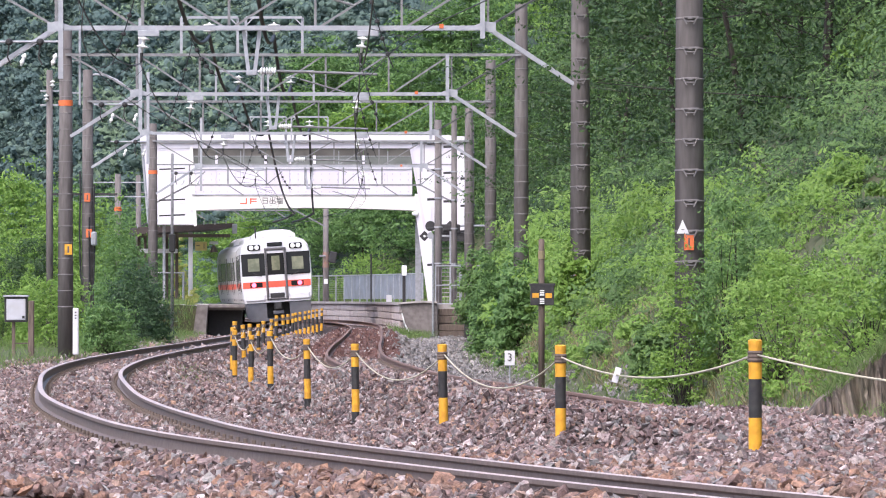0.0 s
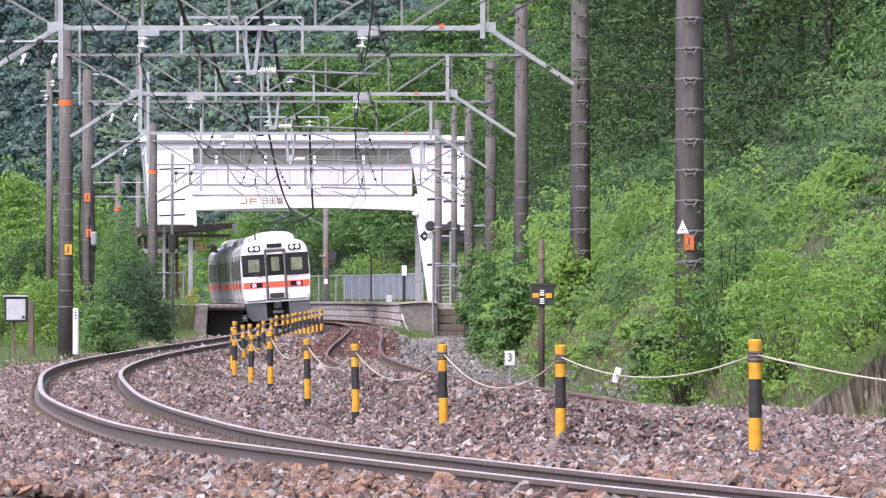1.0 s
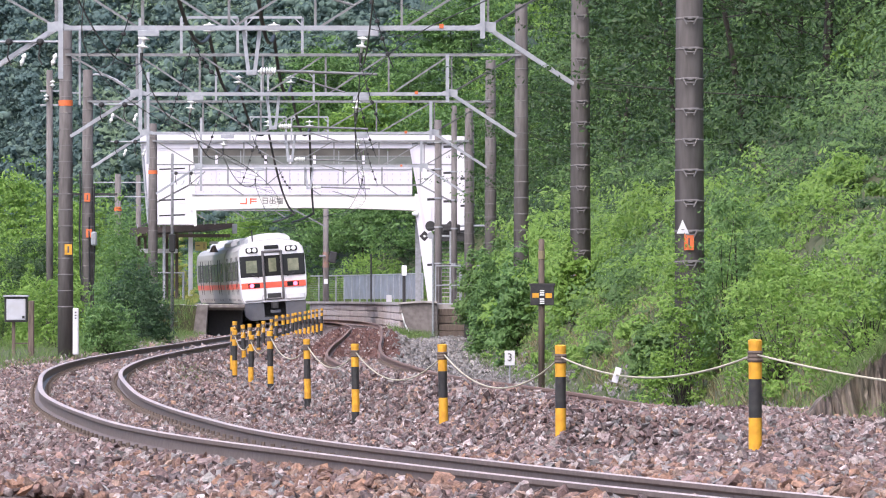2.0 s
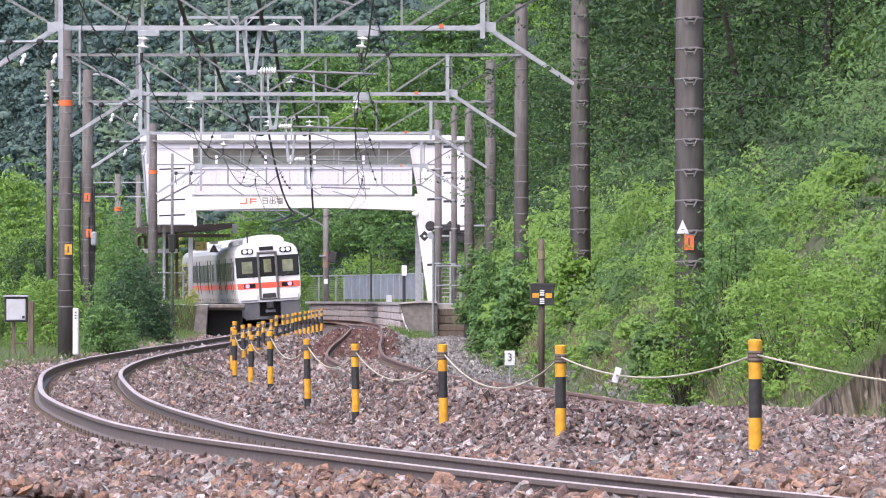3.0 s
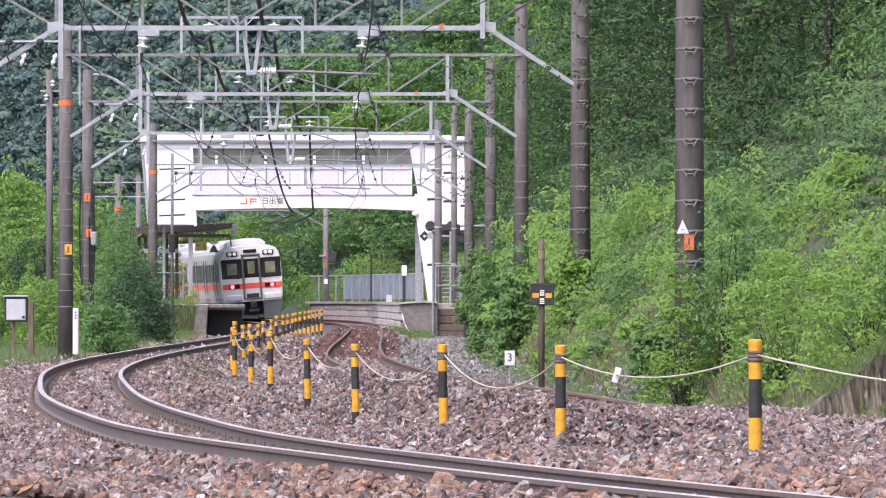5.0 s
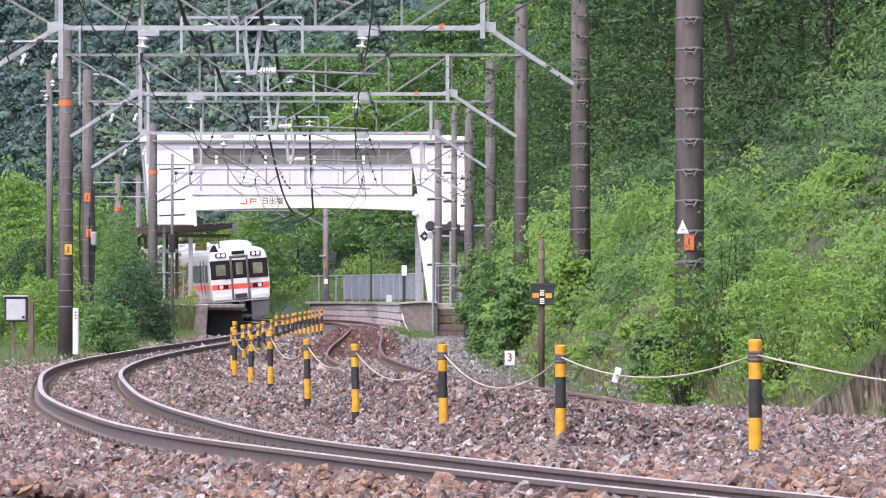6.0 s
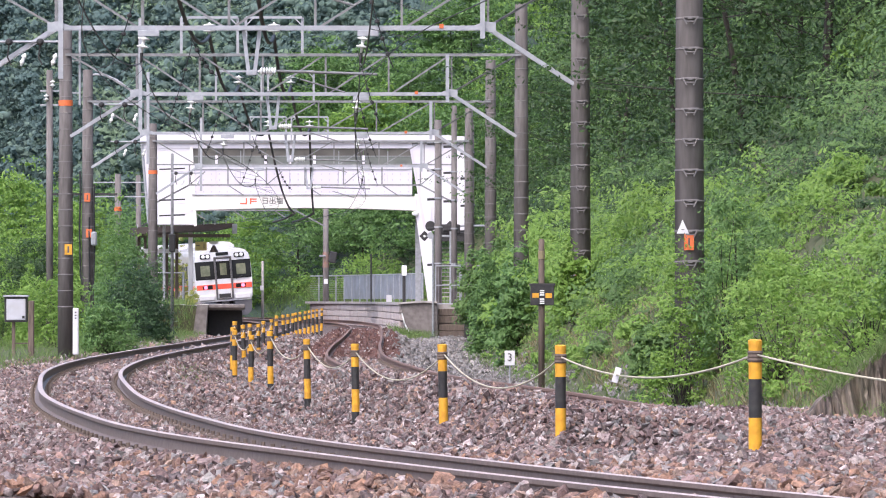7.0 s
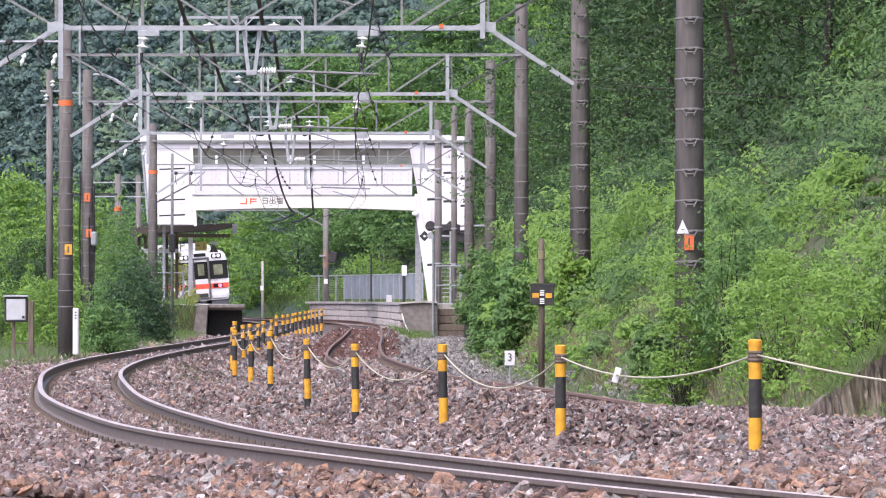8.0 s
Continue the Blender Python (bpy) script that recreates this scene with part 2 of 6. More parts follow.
def tube(bm, p, q, r0, r1=None, n=10, caps=True):
    """A tapered round bar from p to q."""
    p, q = Vector(p), Vector(q)
    r1 = r0 if r1 is None else r1
    d = (q - p).normalized()
    u = d.orthogonal().normalized()
    v = d.cross(u)
    rings = []
    for c, r in ((p, r0), (q, r1)):
        rings.append([bm.verts.new(c + u * (r * math.cos(2 * math.pi * i / n)) + v * (r * math.sin(2 * math.pi * i / n))) for i in range(n)])
    for i in range(n):
        bm.faces.new((rings[0][i], rings[0][(i + 1) % n], rings[1][(i + 1) % n], rings[1][i]))
    if caps:
        bm.faces.new(rings[0][::-1])
        bm.faces.new(rings[1])
    return bm


def bar(bm, p, q, w, h, up=(0, 0, 1)):
    """A bar of rectangular section from p to q: w across, h towards up."""
    p, q = Vector(p), Vector(q)
    d = (q - p).normalized()
    s = d.cross(Vector(up))
    s = s.normalized() if s.length > 1e-4 else d.orthogonal().normalized()
    t = s.cross(d)
    vs = [bm.verts.new(c + s * (a * w / 2) + t * (b * h / 2)) for c in (p, q) for a, b in ((-1, -1), (1, -1), (1, 1), (-1, 1))]
    for f in ((0, 1, 2, 3), (7, 6, 5, 4), (0, 4, 5, 1), (1, 5, 6, 2), (2, 6, 7, 3), (3, 7, 4, 0)):
        bm.faces.new([vs[i] for i in f])
    return bm


def angle_iron(bm, p, q, w, t=0.012, up=(0, 0, 1)):
    """An L section from p to q."""
    p, q = Vector(p), Vector(q)
    d = (q - p).normalized()
    s = d.cross(Vector(up))
    s = s.normalized() if s.length > 1e-4 else d.orthogonal().normalized()
    u = s.cross(d)
    bar(bm, p + s * (w / 2), q + s * (w / 2), t, w, u)
    bar(bm, p + u * (w / 2), q + u * (w / 2), w, t, u)
    return bm


def path_tube(bm, pts, r, n=6):
    """A round bar along a line of points."""
    rings = []
    for i, c in enumerate(pts):
        d = (Vector(pts[min(i + 1, len(pts) - 1)]) - Vector(pts[max(i - 1, 0)])).normalized()
        u = d.cross(Vector((0.13, 0.2, 0.97))).normalized()
        v = d.cross(u)
        rings.append([bm.verts.new(Vector(c) + u * (r * math.cos(2 * math.pi * k / n)) + v * (r * math.sin(2 * math.pi * k / n))) for k in range(n)])
    for a, b in zip(rings, rings[1:]):
        for k in range(n):
            bm.faces.new((a[k], a[(k + 1) % n], b[(k + 1) % n], b[k]))
    bm.faces.new(rings[0][::-1])
    bm.faces.new(rings[-1])
    return bm


def lathe(bm, rings, n=12, m=None):
    """A turned body of (radius, height) rings, closed at both ends."""
    vs = [[bm.verts.new((r * math.cos(2 * math.pi * k / n), r * math.sin(2 * math.pi * k / n), z)) for k in range(n)] for r, z in rings]
    for a, b in zip(vs, vs[1:]):
        for k in range(n):
            bm.faces.new((a[k], a[(k + 1) % n], b[(k + 1) % n], b[k]))
    bm.faces.new(vs[0][::-1])
    bm.faces.new(vs[-1])
    if m is not None:
        bmesh.ops.transform(bm, matrix=m, verts=[v for r in vs for v in r])
    return bm


def prism(bm, outline, y0, y1, m=None):
    """An outline in x, z drawn out from y0 to y1."""
    a = [bm.verts.new((x, y0, z)) for x, z in outline]
    b = [bm.verts.new((x, y1, z)) for x, z in outline]
    bm.faces.new(a)
    bm.faces.new(b[::-1])
    n = len(a)
    for i in range(n):
        bm.faces.new((a[i], b[i], b[(i + 1) % n], a[(i + 1) % n]))
    if m is not None:
        bmesh.ops.transform(bm, matrix=m, verts=a + b)
    return bm


def arrays(name, verts, faces, mat, smooth_faces=False):
    """A mesh from arrays of vertices and of triangles or quads."""
    me = bpy.data.meshes.new(name)
    k = faces.shape[1]
    me.vertices.add(len(verts))
    me.vertices.foreach_set("co", np.asarray(verts, np.float32).ravel())
    me.loops.add(faces.size)
    me.loops.foreach_set("vertex_index", faces.astype(np.int32).ravel())
    me.polygons.add(len(faces))
    me.polygons.foreach_set("loop_start", np.arange(0, faces.size, k, dtype=np.int32))
    me.polygons.foreach_set("use_smooth", np.full(len(faces), smooth_faces))
    me.materials.append(mat)
    me.update(calc_edges=True)
    return me


def B():
    return bmesh.new()


# ---- plan: two curving tracks, the line of posts between them, the foot of the hill ----
track1 = smooth([(20, 5.9), (28, 3.35), (35.2, 1.25), (42, -0.43), (46, -1.33), (50, -2.05), (56.4, -2.87), (64.8, -3.74), (77.6, -4.70), (92, -5.55), (106, -6.0), (126, -6.15), (150, -5.95), (175, -5.78),
                 (210, -6.05), (248, -6.87), (258, -7.22), (269, -7.83), (284, -9.0), (296, -10.25), (304, -11.3), (312, -12.6), (340, -18.5), (375, -29), (420, -47)])
track2 = smooth([(20, 9.5), (40, 5.0), (50, 3.2), (62, 1.85), (73, 0.93), (88, -0.50), (100.5, -1.15), (113, -1.62), (135, -2.0), (162, -2.25), (205, -2.7), (242, -3.25),
                 (262, -3.9), (284, -5.1), (304, -7.3), (320, -9.8), (345, -15.5), (380, -26.5), (420, -43)])
postline = smooth([(46, 2.42), (57, 1.13), (67, 0.01), (79, -1.16), (90, -2.05), (102, -2.96), (113, -3.66), (120, -3.98), (140, -4.38), (170, -4.5), (200, -4.7), (238, -4.85)])
hollow = smooth([(40, 0.0), (46, 0.02), (57, -0.16), (61, -0.08), (66, 0.08), (72, -0.08), (79, -0.22), (90, -0.38), (97, -0.15), (103, 0.03), (112, -0.07), (125, -0.03), (150, 0.0), (180, 0.0), (240, 0.0)])
hillfoot = smooth([(0, 11), (40, 5.6), (56, 4.15), (65, 3.65), (75, 3.2), (100, 2.05), (140, 1.25), (180, 1.0), (235, 1.6), (290, 2.0), (305, -0.2), (325, -4.5), (350, -11.0), (380, -21), (420, -36), (520, -90), (700, -190)])


def slope_of(f, y):
    return (f(y + 0.5) - f(y - 0.5))


def fbm(x, y, s, seed=0.0):
    """Soft unevenness from sums of waves."""
    v = 0
    for i, (a, bb, w) in enumerate(((1.0, 0.31, 1.0), (-0.47, 1.13, 0.9), (1.9, 1.3, 0.5), (-2.3, 1.7, 0.4), (3.7, -2.9, 0.25), (4.9, 3.3, 0.2))):
        v = v + w * np.sin((a * x + bb * y) / s + seed + 1.7 * i)
    return v / 3.2


def ground_height(x, y):
    x, y = np.asarray(x, float), np.asarray(y, float)
    d1, d2 = np.abs(x - track1(y)), np.abs(x - track2(y))
    d2 = d2 + np.clip((56 - y) / 6, 0, 1) * 3
    d = np.minimum(d1, d2)
    bed = -0.15 - 0.045 * np.clip((0.85 - d) / 0.1, 0, 1) - 0.33 * np.clip((d - 0.95) / 0.75, 0, 1)
    bed = bed + 0.05 * np.clip((40 - y) / 8, 0, 1) + 0.02 * fbm(x, y, 0.9)
    near = np.clip((48 - y) / 8, 0, 1) * np.clip((1.75 - d1) / 0.4, 0, 1) * np.clip((d1 - 0.75) / 0.15, 0, 1) * 0.075
    shoulder = np.clip((60 - y) / 14, 0, 1) * np.clip((track1(y) - x - 1.3) / 0.5, 0, 1) * 0.24
    flank = np.clip((60 - y) / 12, 0, 1) * np.clip((x - track1(y) - 1.1) / 0.5, 0, 1) * 0.35
    heap = np.clip((y - 46.5) / 4, 0, 1) * np.clip((66 - y) / 6, 0, 1) * np.clip((x - 1.75 + (y - 52) * 0.04) / 0.6, 0, 1)
    u2 = x - track2(y)
    filled = np.clip((97 - y) / 8, 0, 1) * np.clip((y - 56) / 4, 0, 1) * np.clip((0.42 - u2) / 0.15, 0, 1) * np.clip((u2 + 1.25) / 0.3, 0, 1) * (0.10 + 0.10 * np.clip((-0.1 - u2) / 0.2, 0, 1))
    bed = bed + near + shoulder + flank + filled
    bed = bed + (-0.035 - bed) * heap
    bed = bed + np.where((y > 40) & (y < 240), hollow(np.clip(y, 40, 240)), 0) * np.exp(-((x - postline(np.clip(y, 46, 238))) / 1.6) ** 2) * np.clip((d - 0.95) / 0.8, 0, 1)
    left = track1(y) - x
    bank = np.clip((left - 2.6) / 2.0, 0, 1) * 0.30
    dh = (x - hillfoot(y)) / np.sqrt(1 + slope_of(hillfoot, y) ** 2)
    hill = np.clip(dh, 0, 60) * 0.88 + 0.7 * np.clip(dh / 0.8, 0, 1) * np.clip((y - 55) / 12, 0.2, 1) + np.clip(dh, 0, 3) * 0.15 * fbm(x, y, 1.6, 2.0)
    far = np.clip(y - 395, 0, 500) * 0.23 + np.clip((y - 395) / 60, 0, 1) * 3 * fbm(x, y, 22, 1.0)
    far = np.clip(far, 0, 130)
    return np.maximum(np.maximum(bed + bank, bed + hill), far - 0.9)


# ---- ground, one sheet to the horizon ----
def build_ground():
    ys = np.concatenate((np.linspace(-800, -10, 12), np.arange(0, 24, 2.0), np.arange(24, 130, 0.6), np.arange(130, 330, 1.6), np.arange(330, 700, 8), np.linspace(700, 3000, 16)))
    xs = np.concatenate((np.linspace(-2500, -60, 18), np.arange(-56, -14, 2.0), np.arange(-14, 12, 0.28), np.arange(12, 40, 1.0), np.linspace(40, 2500, 20)))
    X, Y = np.meshgrid(xs, ys)
    Z = ground_height(X, np.clip(Y, 0, 3000)) - 0.02
    nx, ny = len(xs), len(ys)
    i = np.arange(nx * ny).reshape(ny, nx)
    faces = np.stack((i[:-1, :-1], i[:-1, 1:], i[1:, 1:], i[1:, :-1]), -1).reshape(-1, 4)
    me = arrays("ground", np.stack((X, Y, Z), -1).reshape(-1, 3), faces, M["earth"], True)
    me.materials.append(M["bed"])
    me.materials.append(M["forest_floor"])
    cx, cy = X[:-1, :-1].ravel() + 0.1, Y[:-1, :-1].ravel()
    on_bed = (cx > track1(cy) - 3.3 - 0.15 * np.clip(80 - cy, 0, 80)) & (cx < np.minimum(track2(cy) + 2.2, hillfoot(cy) - 0.1)) & (cy < 400)
    me.polygons.foreach_set("material_index", np.where(cy > 330, 2, on_bed).astype(np.int32))
    tagged(new("ground", me), "brown ballast bed between grassy banks and a hillside", "ground", kind="structure")


build_ground()

RAIL = [(-0.0625, -0.153), (0.0625, -0.153), (0.0625, -0.142), (0.012, -0.124), (0.0085, -0.05), (0.0325, -0.034), (0.0325, -0.006), (0.026, 0),
        (-0.026, 0), (-0.0325, -0.006), (-0.0325, -0.034), (-0.0085, -0.05), (-0.012, -0.124), (-0.0625, -0.142)]


def cant(y):
    """How far the track leans: outer rails stand higher in each curve (positive: left side lower)."""
    return float(np.interp(y, [0, 60, 120, 170, 235, 300, 400], [-0.045, -0.04, 0.0, 0.01, 0.058, 0.075, 0.08]))


def track_frame(f, y):
    dx = float(slope_of(f, y))
    a = Vector((dx, 1, 0)).normalized()
    side = Vector((a.y, -a.x, 0))
    return Vector((float(f(y)), y, 0)), a, (side + Vector((0, 0, cant(y)))).normalized()


def build_track(f, label, near, far):
    tr = thing("railway_track", label, "railway track", "railway tracks", kind="structure")
    ys = np.concatenate((np.arange(near, 130, 0.8), np.arange(130, far, 2.0)))
    for sgn in (-1, 1):
        prof = []
        for y in ys:
            c, a, side = track_frame(f, y)
            up = side.cross(a)
            lift = 0.55 * abs(cant(y)) if f is track1 else 0.0
            o = c + side * (0.566 * sgn) + Vector((0, 0, lift))
            prof.append([o + side * px + up * pz for px, pz in RAIL])
        n = len(RAIL)
        v = np.array(prof).reshape(-1, 3)
        i = np.arange(len(ys) * n).reshape(len(ys), n)
        j = np.roll(i, -1, 1)
        faces = np.stack((i[:-1], j[:-1], j[1:], i[1:]), -1).reshape(-1, 4)
        me = arrays("rail", v, faces, M["rail"] if f is track1 else M["rust_rail"])
        me.materials.append(M["shiny"] if f is track1 else M["rust_rail"])
        k = np.tile(np.arange(n), len(ys) - 1)
        me.polygons.foreach_set("material_index", np.isin(k, (6, 7, 8)).astype(np.int32))
        ob = new("rail", me)
        ob.parent = tr
    sl = mesh_of("sleeper", prism(B(), [(-1.0, -0.33), (1.0, -0.33), (1.0, -0.19), (0.9, -0.158), (-0.9, -0.158), (-1.0, -0.19)], -0.11, 0.11), M["sleeper"])
    bm = B()
    for sgn in (-1, 1):
        for q in (-1, 1):
            x = 0.566 * sgn + q * 0.10
            box(bm, (x - 0.045, -0.05, -0.158), (x + 0.045, 0.05, -0.115), 0.008)
            tube(bm, (x, 0, -0.11), (x, 0, -0.075), 0.018, n=6)
    cl = mesh_of("rail_clip", bm, M["wood"])
    y = max(36.0, near + 7)
    while y < 118:
        c, a, side = track_frame(f, y)
        m = Matrix.Translation(c) @ Matrix.Rotation(math.atan2(-a.x, a.y), 4, "Z")
        piece("sleeper", sl, tr, m)
        piece("rail_clip", cl, tr, m)
        y += 0.6 * a.y
    return tr


build_track(track1, "curved railway track with brown worn rails in ballast", 14, 420)
build_track(track2, "rusty curved side track with rails in ballast", 59, 420)


# ---- yellow and black posts between the tracks, with ropes ----
def build_posts():
    rng = random.Random(4)
    r = 0.052
    first = thing("marker_post", "yellow and black banded post in the ballast", "post", "posts between the tracks")
    part("band", lathe(B(), [(r, 0.70), (r, 0.985), (r * 0.9, 1.0)], 24), M["yellow"], first)
    part("band", lathe(B(), [(r * 0.99, 0.40), (r * 0.99, 0.70)], 24), M["black"], first)
    part("band", lathe(B(), [(r, 0.10), (r, 0.40)], 24), M["yellow"], first)
    part("band", lathe(B(), [(r * 0.99, -0.25), (r * 0.99, 0.10)], 24), M["black"], first)
    part("strap", lathe(B(), [(r + 0.004, 0.83), (r + 0.012, 0.845), (r + 0.004, 0.862), (r + 0.010, 0.875), (r + 0.004, 0.89), (r + 0.011, 0.905), (r + 0.003, 0.92)], 14), M["wood"], first, "dark twine strap")
    part("cap", lathe(B(), [(r + 0.003, 0.965), (r + 0.003, 0.998), (r * 0.8, 1.006)], 14), M["yellow"], first)
    tops = smooth([(46, 0.80), (57, 0.67), (67, 0.60), (79, 0.51), (90, 0.50), (102, 0.55)])
    posts = [(float(postline(y)), y, float(tops(y))) for y in (46, 57, 67, 79, 90, 102)]
    posts += [(-3.63, 112, 0.42), (-4.21, 120, 0.46), (-4.51, 127, 0.49), (-4.71, 134, 0.59), (-4.69, 140, 0.48), (-4.77, 146, 0.48), (-4.72, 152, 0.45), (-4.85, 160, 0.49), (-4.86, 168, 0.51), (-4.96, 176, 0.59),
              (-4.94, 184.0, 0.59), (-4.97, 190.2, 0.59), (-5.0, 196.4, 0.6), (-5.01, 202.6, 0.61), (-5.02, 208.8, 0.62), (-5.02, 215.0, 0.63), (-5.01, 221.2, 0.64), (-4.99, 227.4, 0.66), (-4.96, 233.6, 0.67), (-4.92, 239.8, 0.69)]
    spots = []
    for i, (x, y, top) in enumerate(posts):
        far = i > 7
        p = (x, y, top - 1.0)
        m = pose(*p, rng.uniform(-1.5, 1.5), rng.uniform(-1.2, 1.2) * (2 if far else 0.6), rng.uniform(0, 360))
        if i == 0:
            first.matrix_basis = m
        else:
            copy_thing(first, m)
        spots.append(Vector(p) + Vector((0, 0, 0.89)))
    spots.insert(0, Vector((4.6, 38.5, 0.50)))
    for i, (p, q) in enumerate(zip(spots, spots[1:])):
        if i > 14:
            break
        sag = (0.10, 0.19, 0.34, 0.33, 0.26, 0.27, 0.25, 0.22)[i] if i < 8 else 0.2
        pts = [p.lerp(q, t) - Vector((0, 0, 4 * sag * t * (1 - t))) for t in np.linspace(0, 1, 25)]
        ob = new("rope", mesh_of("rope", path_tube(B(), pts, 0.009 if i < 8 else 0.007), M["rope"], False))
        tagged(ob, "pale slack rope tied from post to post", "rope", "ropes between posts")
        if i == 1:
            c = pts[16]
            part("tag", box(B(), (-0.028, -0.003, -0.07), (0.028, 0.003, 0.07), 0.004, Matrix.Translation(c) @ Matrix.Rotation(0.3, 4, "Y")), M["white"], ob, "white plastic tag")


build_posts()


# ---- poles and the beams that carry the wires ----
def build_pole(x, y, top, r, label, rings=(0.4, 7.6), orange=(), group="line poles", steps=False):
    z0 = float(ground_height(x, y)) - 0.3
    ob = thing("line_pole", label, "pole", group, pose(x, y, 0))
    part("shaft", lathe(B(), [(r + 0.035, z0), (r, top * 0.75), (r - 0.012, top), (r * 0.85, top + 0.02)], 32), M["pole"], ob, flat=False)
    z = rings[0]
    while z < rings[1]:
        rr = r + 0.035 * (1 - z / (top * 0.75)) + 0.004 if z < top * 0.75 else r + 0.004
        bm = lathe(B(), [(rr - 0.002, z - 0.012), (rr + 0.005, z - 0.008), (rr + 0.005, z + 0.008), (rr - 0.002, z + 0.012)], 20)
        if steps:
            for a, b in ((-0.095, -0.045), (0.095, 0.045)):
                bar(bm, (a, -rr - 0.02, z + 0.012), (b, -rr - 0.04, z - 0.085), 0.016, 0.014)
            bar(bm, (-0.06, -rr - 0.04, z - 0.045), (0.06, -rr - 0.04, z - 0.045), 0.014, 0.014)
            bar(bm, (-0.11, -rr - 0.014, z + 0.012), (0.11, -rr - 0.014, z + 0.012), 0.02, 0.02)
            bar(bm, (-0.03, -rr - 0.03, z - 0.005), (0.03, -rr - 0.03, z - 0.005), 0.03, 0.02)
        part("hoop", bm, M["hoop"], ob)
        z += 0.40
    for z in orange:
        part("painted_band", lathe(B(), [(r + 0.014, z - 0.07), (r + 0.014, z + 0.07)], 20), M["orange"], ob, "orange warning band")
    return ob


def insulator(parent, p, axis=(0, 0, -1), discs=2, r=0.10, pitch=0.11):
    """A string of porcelain discs along axis from p."""
    d = Vector(axis).normalized()
    rings, z = [(0.018, 0)], 0.03
    for _ in range(discs):
        rings += [(0.03, z), (r, z + 0.03), (r * 0.95, z + 0.045), (0.035, z + 0.06)]
        z += pitch
    rings.append((0.018, z))
    m = Matrix.Translation(p) @ d.to_track_quat("Z", "Y").to_matrix().to_4x4()
    return part("insulator", lathe(B(), rings, 10, m), M["porcelain"], parent, "white porcelain insulator", flat=False), Vector(p) + d * z


def build_beam(xl, xr, y, drop=6.15, goal=2, detail=True, low=6.17, high=7.14):
    """A lattice beam between two poles; u runs from the right pole to the left."""
    ob = thing("overhead_beam", "galvanised steel lattice beam spanning both tracks", "overhead beam", "overhead beams", pose(xr, y, 0))
    span = xr - xl
    c0, c1 = 1.73, span - 1.76
    e = 0.17
    for yy in (-e, e):
        part("chord", angle_iron(B(), (-span, yy, high), (0, yy, high), 0.052), M["dull_steel"], ob)
        part("chord", angle_iron(B(), (-c1, yy, low), (-c0, yy, low), 0.072), M["steel"], ob)
        part("brace", bar(B(), (-c0, yy, low), (-0.12, yy * 0.6, 5.12), 0.05, 0.075), M["steel"], ob)
        part("brace", bar(B(), (-c1, yy, low), (-span + 0.12, yy * 0.6, 5.12), 0.05, 0.075), M["steel"], ob)
    n = 5
    us = [c0 + (c1 - c0) * k / n for k in range(n + 1)]
    for k, u in enumerate(us):
        part("upright", angle_iron(B(), (-u, -e, low), (-u, -e, high), 0.035, up=(1, 0, 0)), M["dull_steel"], ob)
        part("upright", angle_iron(B(), (-u, e, low), (-u, e, high), 0.035, up=(1, 0, 0)), M["dull_steel"], ob)
    for k in range(n):
        a, b = us[k] + 0.07, us[k + 1] - 0.07
        lo, hi = (a, b) if k < n / 2 else (b, a)
        part("diagonal", angle_iron(B(), (-lo, -e + 0.03, high - 0.03) if k >= n / 2 else (-b, -e + 0.03, low), (-hi, -e + 0.03, low) if k >= n / 2 else (-a, -e + 0.03, high - 0.03), 0.036), M["dull_steel"], ob)
    part("diagonal", angle_iron(B(), (-0.15, -e, high - 0.03), (-c0 + 0.05, -e, low + 0.05), 0.038), M["dull_steel"], ob)
    part("diagonal", angle_iron(B(), (-span + 0.15, -e, high - 0.03), (-c1 - 0.05, -e, low + 0.05), 0.038), M["dull_steel"], ob)
    for u, s in ((c0, 1), (c1, -1)):
        part("gusset", prism(B(), [(-u + 0.15 * s, low - 0.09), (-u - 0.26 * s, low - 0.04), (-u - 0.26 * s, low + 0.045), (-u - 0.05 * s, low + 0.12), (-u + 0.15 * s, low + 0.10)], -e - 0.03, -e - 0.018), M["steel"], ob)
        part("end_upright", bar(B(), (-u - 0.10 * s, -e - 0.05, low - 0.95 if s < 0 else low - 0.2), (-u - 0.10 * s, -e - 0.05, high + 0.9 if s < 0 else high), 0.09, 0.06, (0, 1, 0)), M["steel"], ob)
    part("side_arm", tube(B(), (-c1 + 0.1, -e - 0.05, low - 0.26), (-c1 - 1.05, -e - 0.05, low - 0.26), 0.022, n=8), M["steel"], ob)
    for q in (0.28, 0.86):
        part("knob", lathe(B(), [(0.03, -0.08), (0.06, -0.05), (0.072, 0), (0.06, 0.05), (0.03, 0.08)], 12, pose(-c1 - q, -e - 0.12, low - 0.27, 90, 0, 0)), M["dark"], ob, "dark round insulator")
        part("tie", path_tube(B(), [(-c1 - q, -e - 0.12, low - 0.33), (-c1 - q - 0.03, -e - 0.12, low - 0.55), (-c1 - q + 0.04, -e - 0.12, low - 0.70)], 0.015, 5), M["dark"], ob)
        insulator(ob, (-c1 - q + 0.30, -e - 0.1, low - 0.48), (-0.35, 0, -1), 2, 0.05, 0.11)
    part("spacer", bar(B(), (-2.64, -e - 0.05, low + 0.03), (-2.56, -e - 0.05, low + 0.03), 0.012, 0.08), M["orange"], ob, "orange painted splice")
    # goal frames on top, with an insulator each
    hangs = []
